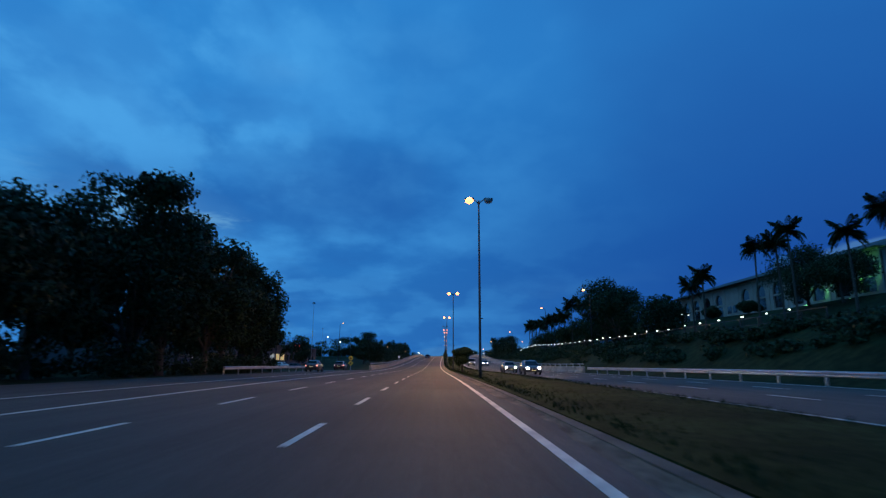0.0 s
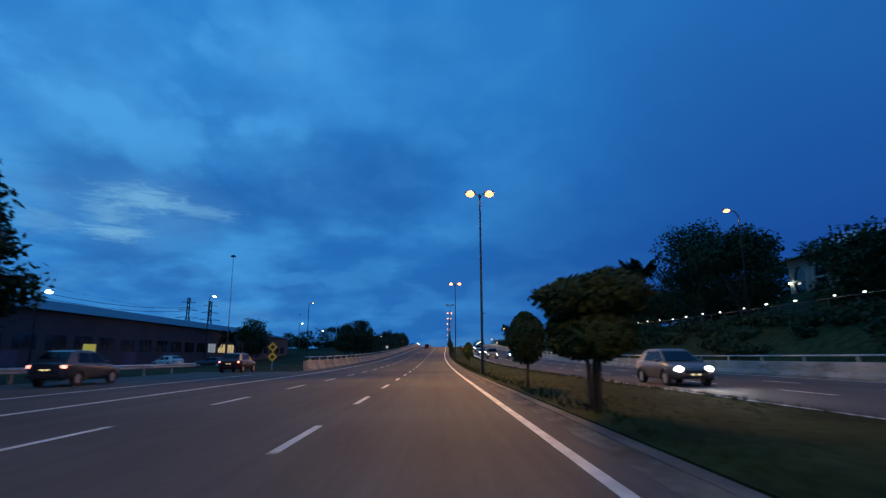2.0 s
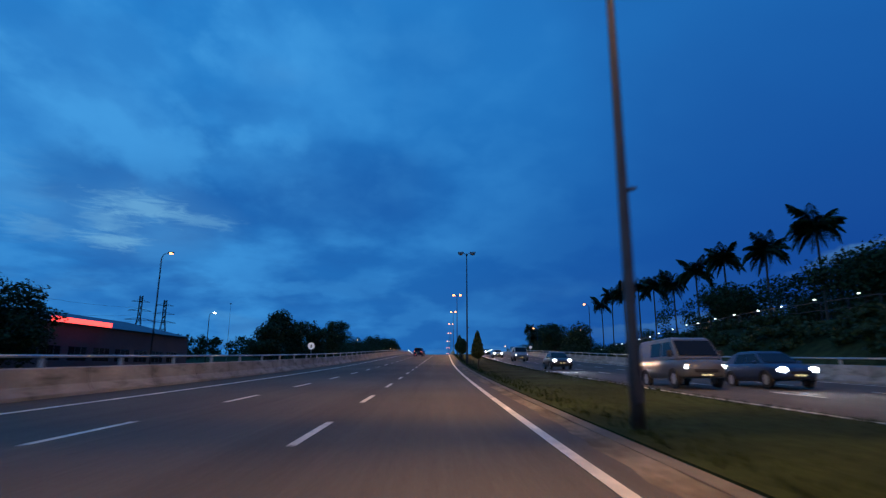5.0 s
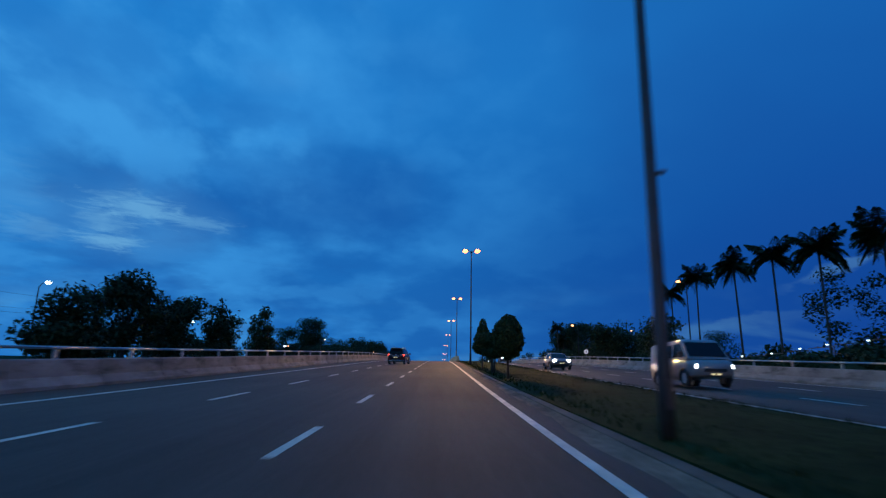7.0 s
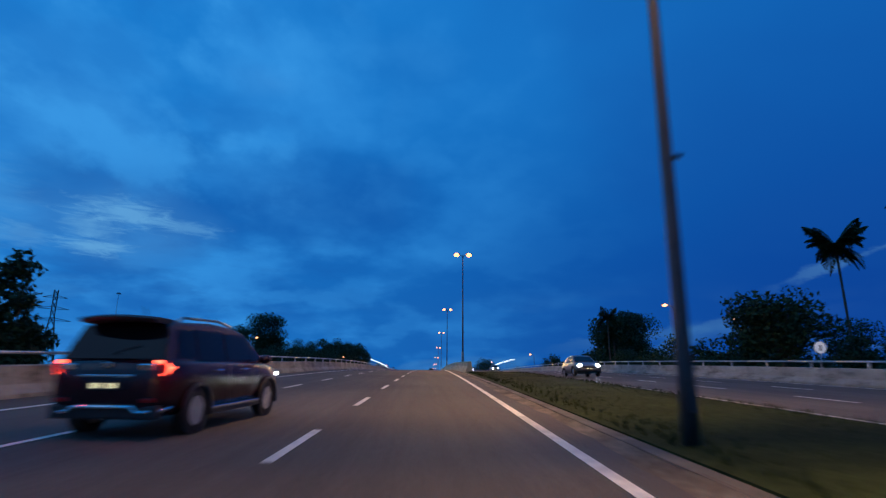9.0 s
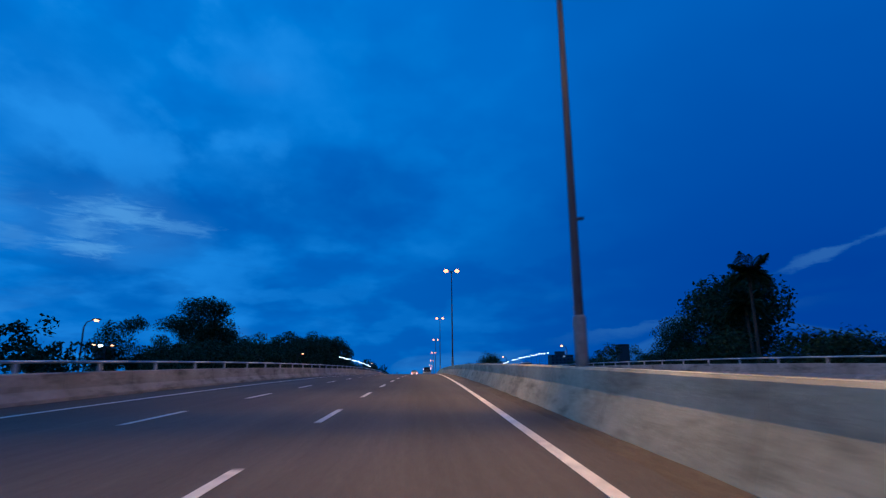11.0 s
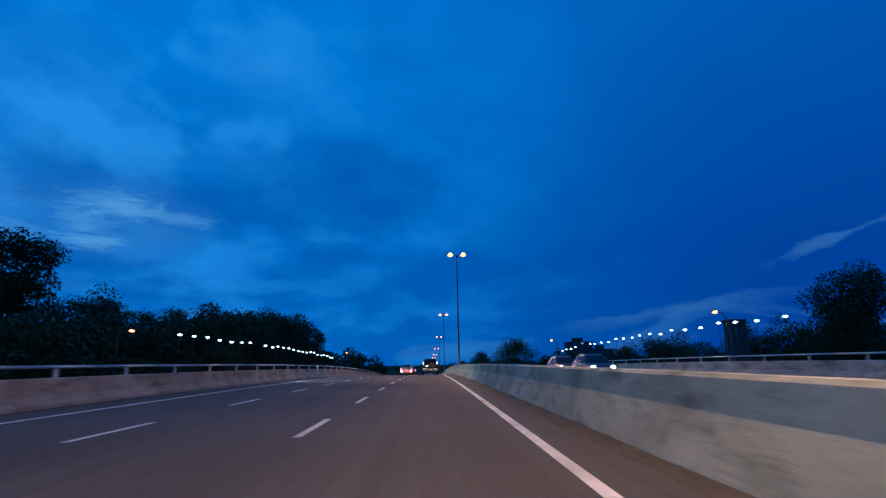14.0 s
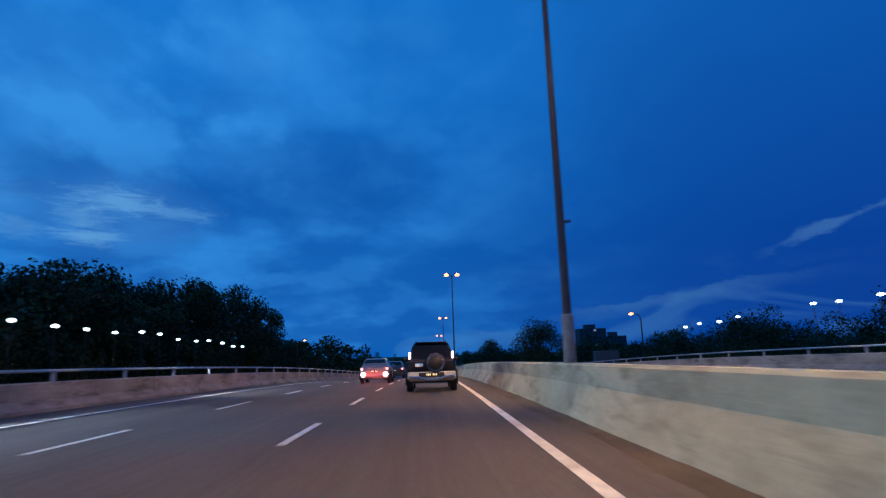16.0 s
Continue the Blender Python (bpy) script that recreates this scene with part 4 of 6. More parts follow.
thicket("bank_woods", [(s, lat, 13.6 + rng0.uniform(-0.9, 0.9) - ground_z(s, lat), rng0.uniform(7, 9)) for s, lat in BANK_SPOTS], "dense dark tree line along the top of the bank", 1500, 0.22, 38)
thicket("bank_hedge", [(s, 27.5 + rng0.uniform(-2.5, 3.5), rng0.uniform(0.5, 1.0), rng0.uniform(2.4, 3.6)) for s in np.arange(-20, 232, 0.9)], "low dark hedge on the grassy bank", 270, 0.18, 34)
thicket("left_scrub", [(s, -22 - rng0.uniform(0, 6), rng0.uniform(1.5, 3.2), rng0.uniform(3, 5)) for s in np.arange(-30, 57, 1.7)] + [(s, -22 - rng0.uniform(0, 10), rng0.uniform(1.2, 3.0), 4.5) for s in np.arange(230, 352, 2.5)],
        "low dark scrub under the roadside trees", 420, 0.17, 35)
thicket("right_scrub", [(s, 30 + rng0.uniform(-2, 10), rng0.uniform(2.5, 5.5), 6.0) for s in np.arange(236, 345, 2.6)], "dense dark scrub beyond the parapet", 1100, 0.17, 36)
thicket("mid_woods_right", [(rng0.uniform(412, 560), rng0.uniform(72, 106), rng0.uniform(12, 14.8), rng0.uniform(11, 15)) for _ in range(64)], "dark low woods behind the lamps of the bridge", 1900, 0.24, 37)


# ---- vehicles: y ahead, x to the right, wheels on z = 0 ----
def loft(stations):
    """A closed body from stations (y, half width, low, high) with rounded shoulders."""
    bm = bmesh.new()
    rings = []
    for y, w, lo, hi in stations:
        half = [(0, lo), (w * 0.86, lo), (w * 0.97, lo + 0.07), (w, lo + (hi - lo) * 0.35), (w, lo + (hi - lo) * 0.62), (w * 0.985, hi - 0.10), (w * 0.95, hi - 0.03), (w * 0.86, hi), (0, hi + 0.015)]
        ring = half + [(-x, z) for x, z in half[-2:0:-1]]
        rings.append([bm.verts.new((x, y, z)) for x, z in ring])
    k = len(rings[0])
    for q, w in zip(rings, rings[1:]):
        for i in range(k):
            j = (i + 1) % k
            bm.faces.new((q[i], w[i], w[j], q[j]))
    bm.faces.new(rings[0])
    bm.faces.new(rings[-1][::-1])
    bmesh.ops.recalc_face_normals(bm, faces=bm.faces)
    return bm


def cabin_x(z, z0, z1, w0, w1):
    t = min(max((z - z0) / (z1 - z0), 0), 1)
    return w0 + (w1 - w0) * t


def cabin(profile, w0, w1):
    zs = [z for _, z in profile]
    z0, z1 = min(zs), max(zs)
    bm = bmesh.new()
    left = [bm.verts.new((-cabin_x(z, z0, z1, w0, w1), y, z)) for y, z in profile]
    right = [bm.verts.new((cabin_x(z, z0, z1, w0, w1), y, z)) for y, z in profile]
    n = len(profile)
    bm.faces.new(left)
    bm.faces.new(right[::-1])
    for i in range(n):
        j = (i + 1) % n
        bm.faces.new((left[i], left[j], right[j], right[i]))
    bmesh.ops.recalc_face_normals(bm, faces=bm.faces)
    es = [e for e in bm.edges if (e.verts[0].co.x > 0) == (e.verts[1].co.x > 0) and min(v.co.z for v in e.verts) > z0 + 0.25]
    bmesh.ops.bevel(bm, geom=es, offset=0.06, segments=3, affect="EDGES", profile=0.5)
    return bm


def pane(points):
    """A thin pane with a little depth, from its corners."""
    bm = bmesh.new()
    a = [bm.verts.new(p) for p in points]
    f = bm.faces.new(a)
    f.normal_update()
    n = f.normal.copy()
    r = bmesh.ops.extrude_face_region(bm, geom=[f])
    bmesh.ops.translate(bm, vec=n * 0.008, verts=[v for v in r["geom"] if isinstance(v, bmesh.types.BMVert)])
    bmesh.ops.recalc_face_normals(bm, faces=bm.faces)
    return bm


def wheel_meshes(r, w):
    bm = bmesh.new()
    seg = 28
    prof = [(-w / 2, r * 0.66), (-w / 2, r * 0.9), (-w * 0.4, r * 0.985), (-w * 0.2, r), (w * 0.2, r), (w * 0.4, r * 0.985), (w / 2, r * 0.9), (w / 2, r * 0.66)]
    rows = [[bm.verts.new((x, q * math.cos(2 * math.pi * k / seg), q * math.sin(2 * math.pi * k / seg))) for x, q in prof] for k in range(seg)]
    for k in range(seg):
        a, b = rows[k], rows[(k + 1) % seg]
        for i in range(len(prof) - 1):
            bm.faces.new((a[i], a[i + 1], b[i + 1], b[i]))
    bmesh.ops.recalc_face_normals(bm, faces=bm.faces)
    tyre = mesh_of("tyre", bm, TYRE, True)
    bm = bmesh.new()
    bmesh.ops.create_cone(bm, cap_ends=True, segments=24, radius1=r * 0.64, radius2=r * 0.64, depth=w * 0.90, matrix=Matrix.Rotation(math.pi / 2, 4, "Y"))
    for k in range(5):
        a = 2 * math.pi * k / 5
        add_box(bm, w * 0.40, w * 0.50, -0.035, 0.035, 0.03, r * 0.64, 0.0, Matrix.Rotation(a, 4, "X"))
        add_box(bm, -w * 0.50, -w * 0.40, -0.035, 0.035, 0.03, r * 0.64, 0.0, Matrix.Rotation(a, 4, "X"))
    bmesh.ops.create_cone(bm, cap_ends=True, segments=24, radius1=r * 0.16, radius2=r * 0.16, depth=w * 1.02, matrix=Matrix.Rotation(math.pi / 2, 4, "Y"))
    rim = mesh_of("rim", bm, RIM)
    return tyre, rim


def add_wheels(root, r, w, track, ys):
    tyre, rim = wheel_meshes(r, w)
    for y in ys:
        for sx in (-1, 1):
            wh = part("wheel", mesh_of("wheel_hub", tube([(-0.05, 0, 0), (0.05, 0, 0)], r * 0.3, 12), DARKMETAL), None, root, m=Matrix.Translation((sx * track, y, r)))
            part("tyre", tyre, None, wh)
            part("rim", rim, None, wh)
            arch = bmesh.new()
            pts = [(sx * (track + w / 2 + 0.012), y + (r + 0.045) * math.cos(a), r + (r + 0.045) * math.sin(a)) for a in [math.pi * k / 12 for k in range(-1, 14)]]
            add_tube(arch, pts, 0.035, 6)
            part("wheel_arch", arch, BLACKTRIM, root, smooth=True)
            well = bmesh.new()
            bmesh.ops.create_cone(well, cap_ends=True, segments=24, radius1=r + 0.04, radius2=r + 0.04, depth=0.008, matrix=Matrix.Translation((sx * (track + w / 2 - 0.018), y, r)) @ Matrix.Rotation(math.pi / 2, 4, "Y"))
            part("wheel_well", well, BLACKTRIM, root)


def number_plate(root, y, z, face, width=0.46):
    p = part("number_plate", box(-width / 2, width / 2, y - 0.008, y + 0.008, z - 0.06, z + 0.06, 0.004), PLATE, root, "black plate with pale marks")
    for k in range(7):
        if k == 3:
            continue
        x = -width / 2 + 0.035 + k * 0.056
        part("plate_mark", box(x, x + 0.036, y + face * 0.009 - 0.003, y + face * 0.009 + 0.003, z - 0.035, z + 0.035), PLATE_INK, p)


def side_panes(root, profile, w0, w1, spans, glass=CAR_GLASS):
    """Side windows between pairs of y at belt and roof: (y low rear, y low front, y top front, y top rear)."""
    zs = [z for _, z in profile]
    z0, z1 = min(zs), max(zs)
    for lr, lf, tf, tr, zl, zt in spans:
        for sx in (-1, 1):
            xl, xt = cabin_x(zl, z0, z1, w0, w1) + 0.004, cabin_x(zt, z0, z1, w0, w1) + 0.004
            q = [(sx * xl, lr, zl), (sx * xl, lf, zl), (sx * xt, tf, zt), (sx * xt, tr, zt)]
            part("side_window", pane(q if sx > 0 else q[::-1]), glass, root, "dark tinted side glass")


def end_pane(root, name, y0, z0, y1, z1, w0, w1, face, mat=CAR_GLASS):
    d = Vector((0, y1 - y0, z1 - z0)).normalized()
    n = Vector((0, -d.z, d.y)) * 0.005
    if n.y * face < 0:
        n = -n
    q = [Vector((-w0, y0, z0)) + n, Vector((w0, y0, z0)) + n, Vector((w1, y1, z1)) + n, Vector((-w1, y1, z1)) + n]
    part(name, pane(q if face < 0 else q[::-1]), mat, root, "dark tinted glass")


def suv(m, label):
    body_paint = material("dark_plum_paint", (0.022, 0.004, 0.007), 0.24, 0.0, grain=0.06, scale=30, dirt=0.08, dirt_scale=1.5, spec=0.45)
    root = thing("suv", m, label, "car")
    st = [(-2.22, 0.62, 0.44, 0.86), (-2.18, 0.77, 0.34, 1.00), (-2.08, 0.84, 0.31, 1.07), (-1.6, 0.865, 0.29, 1.07), (-0.6, 0.868, 0.27, 1.05), (0.5, 0.868, 0.27, 1.02), (1.25, 0.866, 0.28, 1.00), (1.75, 0.84, 0.30, 0.93), (2.05, 0.76, 0.33, 0.84), (2.2, 0.60, 0.40, 0.72)]
    part("body", loft(st), body_paint, root, smooth=True)
    prof = [(-2.12, 1.0), (-1.86, 1.56), (-1.7, 1.62), (-0.6, 1.655), (0.2, 1.62), (0.48, 1.55), (1.32, 0.98)]
    part("cabin", cabin(prof, 0.80, 0.62), body_paint, root)
    side_panes(root, prof, 0.80, 0.62, [(-0.28, 1.02, 0.50, -0.26, 1.05, 1.50), (-1.22, -0.34, -0.32, -1.20, 1.06, 1.52), (-1.82, -1.30, -1.28, -1.66, 1.10, 1.51)])
    end_pane(root, "rear_window", -2.085, 1.08, -1.866, 1.55, 0.765, 0.635, -1)
    end_pane(root, "windscreen", 1.22, 1.05, 0.56, 1.50, 0.70, 0.60, 1)
    sp = bmesh.new()
    for k in range(7):
        # the blade arches across the roof and thins towards its tips
        x = -0.57 + 0.19 * k
        lift = 0.035 * (1 - (x / 0.6) ** 2)
        ring = [(x, -1.62, 1.60 + lift), (x, -1.62, 1.645 + lift), (x, -2.16 + 0.10 * (x / 0.6) ** 2, 1.665 + lift), (x, -2.24 + 0.12 * (x / 0.6) ** 2, 1.635 + lift), (x, -2.20 + 0.12 * (x / 0.6) ** 2, 1.595 + lift), (x, -1.85, 1.575 + lift)]
        row = [sp.verts.new(q) for q in ring]
        if k:
            for i in range(6):
                sp.faces.new((last[i], last[(i + 1) % 6], row[(i + 1) % 6], row[i]))
        if k in (0, 6):
            sp.faces.new(row)
        last = row
    bmesh.ops.recalc_face_normals(sp, faces=sp.faces)
    part("roof_spoiler", sp, BLACKTRIM, root, "black roof spoiler")
    for sx in (-1, 1):
        part("roof_rail", tube([(sx * 0.56, -1.55, 1.63), (sx * 0.57, -1.4, 1.70), (sx * 0.57, -0.3, 1.71), (sx * 0.56, 0.2, 1.64)], 0.022, 8), GALV, root, "silver roof rail", True)
        # hooked tail lamps that wrap the corner
        cl = part("tail_lamp", box(sx * 0.74 - 0.09, sx * 0.74 + 0.09, -2.165, -2.04, 0.84, 1.07, 0.03), TAIL_OFF, root, "red lens of a hooked lamp")
        hook = [(sx * 0.66, -2.165, 1.045), (sx * 0.76, -2.155, 1.04), (sx * 0.815, -2.11, 1.0), (sx * 0.825, -2.09, 0.95), (sx * 0.81, -2.11, 0.90), (sx * 0.76, -2.15, 0.87), (sx * 0.69, -2.165, 0.865)]
        part("lamp_hook", tube(hook, [0.022, 0.028, 0.036, 0.040, 0.036, 0.028, 0.020], 8), TAIL, cl, "glowing red hook of light", True)
        part("lamp_wrap", tube([(sx * 0.83, -2.09, 0.95), (sx * 0.86, -1.98, 0.97)], [0.028, 0.010], 8), TAIL, cl, "glowing red lamp edge", True)
        tl = bpy.data.lights.new("tail_light", "POINT")
        tl.energy, tl.color, tl.shadow_soft_size = 2.5, (1.0, 0.04, 0.02), 0.06
        new("tail_light", tl).matrix_world = m @ Matrix.Translation((sx * 0.93, -2.22, 0.95))
        part("reverse_lens", box(sx * 0.58 - 0.11, sx * 0.58 + 0.11, -2.215, -2.15, 0.92, 1.02, 0.02), CHROME, root, "clear silver lens")
        part("bumper_reflector", box(sx * 0.62 - 0.10, sx * 0.62 + 0.10, -2.225, -2.16, 0.50, 0.555, 0.01), TAIL_OFF, root, "red reflector")
        part("side_sill", box(sx * 0.875 - 0.03, sx * 0.875 + 0.03, -0.95, 0.95, 0.31, 0.36, 0.012), CHROME, root, "silver sill strip")
        part("sill_guard", box(sx * 0.868 - 0.02, sx * 0.868 + 0.03, -1.0, 1.0, 0.24, 0.31, 0.012), BLACKTRIM, root)
        for y in (-0.72, 0.25):
            part("door_handle", tube([(sx * 0.872, y - 0.11, 0.90), (sx * 0.905, y - 0.06, 0.905), (sx * 0.905, y + 0.06, 0.905), (sx * 0.872, y + 0.11, 0.90)], 0.016, 6), CHROME, root, "chrome door handle", True)
        mir = part("door_mirror", ball(0.12, 14, 10, 0.7, (sx * 0.98, 0.86, 1.07)), body_paint, root, smooth=True)
        part("mirror_stalk", tube([(sx * 0.82, 0.88, 1.02), (sx * 0.95, 0.87, 1.05)], 0.025, 6), BLACKTRIM, mir)
        part("head_lamp", box(sx * 0.66 - 0.11, sx * 0.66 + 0.11, 1.93, 2.10, 0.74, 0.80, 0.02), HEAD, root, "lit white head lamp")
        for y0 in (-0.32, 0.98):
            part("door_seam", box(sx * 0.869 - 0.003, sx * 0.869 + 0.003, y0 - 0.004, y0 + 0.004, 0.36, 1.0), BLACKTRIM, root)
    part("boot_strip", box(-0.40, 0.40, -2.235, -2.17, 0.83, 0.87, 0.012), CHROME, root, "chrome strip above the plate")
    part("rear_guard", tube([(-0.86, -2.02, 0.42), (-0.74, -2.17, 0.37), (-0.50, -2.235, 0.37), (-0.42, -2.24, 0.44), (0.42, -2.24, 0.44), (0.50, -2.235, 0.37), (0.74, -2.17, 0.37), (0.86, -2.02, 0.42)], 0.028, 8), CHROME, root, "silver lower bumper strip with dropped ends", True)
    part("rear_bumper_trim", box(-0.78, 0.78, -2.215, -2.08, 0.27, 0.46, 0.03), BLACKTRIM, root)
    part("rear_wiper", tube([(0.0, -2.09, 1.15), (0.05, -2.05, 1.19), (0.34, -2.02, 1.26)], 0.012, 6), BLACKTRIM, root)
    part("aerial", tube([(0.05, -1.45, 1.62), (0.05, -1.6, 1.86)], 0.008, 5), BLACKTRIM, root)
    badge = part("badge", box(-0.06, 0.06, -2.215, -2.16, 0.96, 1.04, 0.01), CHROME, root, "plain chrome badge")
    number_plate(root, -2.232, 0.72, -1)
    add_wheels(root, 0.33, 0.20, 0.787, (-1.36, 1.30))
    return root


def four_by_four(m, label):
    body_paint = material("dark_blue_grey_paint", (0.010, 0.010, 0.014), 0.22, 0.0, grain=0.06, scale=30, dirt=0.08, dirt_scale=1.5, spec=0.35)
    root = thing("off_road_car", m, label, "car")
    st = [(-2.22, 0.80, 0.62, 1.05), (-2.2, 0.85, 0.60, 1.12), (-2.0, 0.88, 0.58, 1.14), (-0.5, 0.89, 0.56, 1.13), (0.8, 0.89, 0.56, 1.12), (1.6, 0.87, 0.58, 1.10), (2.1, 0.82, 0.6, 1.02), (2.25, 0.7, 0.66, 0.95)]
    part("body", loft(st), body_paint, root, smooth=True)
    lower = [(-2.25, 0.80, 0.40, 0.66), (-2.1, 0.885, 0.38, 0.66), (0.0, 0.90, 0.38, 0.66), (1.9, 0.885, 0.38, 0.66), (2.25, 0.78, 0.42, 0.66)]
    part("lower_body", loft(lower), paint("silver_cladding", (0.42, 0.42, 0.40), 0.6, 0.35), root, "silver lower body", True)
    prof = [(-2.2, 1.08), (-2.04, 1.66), (-1.98, 1.72), (-1.85, 1.755), (0.2, 1.76), (0.5, 1.69), (1.05, 1.10)]
    part("cabin", cabin(prof, 0.84, 0.63), body_paint, root)
    side_panes(root, prof, 0.84, 0.63, [(-0.2, 0.80, 0.50, -0.18, 1.16, 1.62), (-1.15, -0.28, -0.26, -1.13, 1.16, 1.64), (-2.0, -1.25, -1.23, -1.92, 1.18, 1.62)])
    end_pane(root, "rear_window", -2.163, 1.22, -2.046, 1.64, 0.70, 0.60, -1)
    end_pane(root, "windscreen", 0.98, 1.18, 0.56, 1.63, 0.74, 0.62, 1)
    part("roof_spoiler", box(-0.56, 0.56, -2.16, -1.88, 1.735, 1.775, 0.02), body_paint, root)
    for sx in (-1, 1):
        part("roof_rail", tube([(sx * 0.55, -1.8, 1.75), (sx * 0.55, -1.7, 1.82), (sx * 0.55, -0.1, 1.83), (sx * 0.55, 0.1, 1.76)], 0.022, 8), BLACKTRIM, root, smooth=True)
        part("tail_lamp", box(sx * 0.775 - 0.04, sx * 0.775 + 0.04, -2.215, -2.12, 1.17, 1.42, 0.03), BRAKE, root, "glowing red upright lamp")
        part("bumper_lamp", box(sx * 0.66 - 0.12, sx * 0.66 + 0.12, -2.30, -2.20, 0.60, 0.68, 0.02), TAIL_OFF, root, "red bumper lens")
        part("door_mirror", ball(0.12, 14, 10, 0.9, (sx * 1.0, 0.80, 1.18)), BLACKTRIM, root, smooth=True)
    part("rear_bumper", box(-0.86, 0.86, -2.33, -2.12, 0.50, 0.72, 0.05), paint("silver_bumper", (0.5, 0.5, 0.48), 0.6, 0.3), root, "silver rear bumper")
    part("bumper_recess", box(-0.46, 0.46, -2.345, -2.25, 0.53, 0.69, 0.02), BLACKTRIM, root, "black recess round the plate")
    part("bumper_step", box(-0.45, 0.45, -2.335, -2.2, 0.715, 0.735, 0.008), BLACKTRIM, root)
    # spare wheel in its cover on the rear door
    bm = bmesh.new()
    bmesh.ops.create_cone(bm, cap_ends=True, segments=32, radius1=0.35, radius2=0.33, depth=0.22, matrix=Matrix.Translation((0.15, -2.33, 1.02)) @ Matrix.Rotation(math.pi / 2, 4, "X"))
    bmesh.ops.bevel(bm, geom=[e for e in bm.edges if len(e.link_faces) == 2 and e.calc_face_angle(0) > 0.8], offset=0.04, segments=3, affect="EDGES")
    spare = part("spare_wheel", bm, BLACKTRIM, root, "spare wheel in a glossy black cover", True)
    ring = bmesh.new()
    add_tube(ring, [(0.15 + 0.28 * math.cos(a), -2.445, 1.02 + 0.28 * math.sin(a)) for a in [2 * math.pi * k / 28 for k in range(29)]], 0.012, 6, False)
    part("cover_trim", ring, CHROME, spare, "thin chrome ring", True)
    number_plate(root, -2.356, 0.62, -1, 0.44)
    part("door_plate_panel", box(-0.58, -0.30, -2.235, -2.2, 0.90, 1.02, 0.015), CHROME, root, "bright panel with lamps")
    part("tow_bar", tube([(-0.8, -2.36, 0.55), (-0.45, -2.38, 0.54), (-0.22, -2.39, 0.46), (0.0, -2.40, 0.44), (0.22, -2.39, 0.46), (0.45, -2.38, 0.54), (0.8, -2.36, 0.55)], 0.035, 8), CHROME, root, "steel bumper tube", True)
    part("rear_axle", tube([(-0.75, -1.4, 0.36), (0.75, -1.4, 0.36)], 0.07, 8), DARKMETAL, root)
    add_wheels(root, 0.37, 0.24, 0.80, (-1.36, 1.36))
    return root


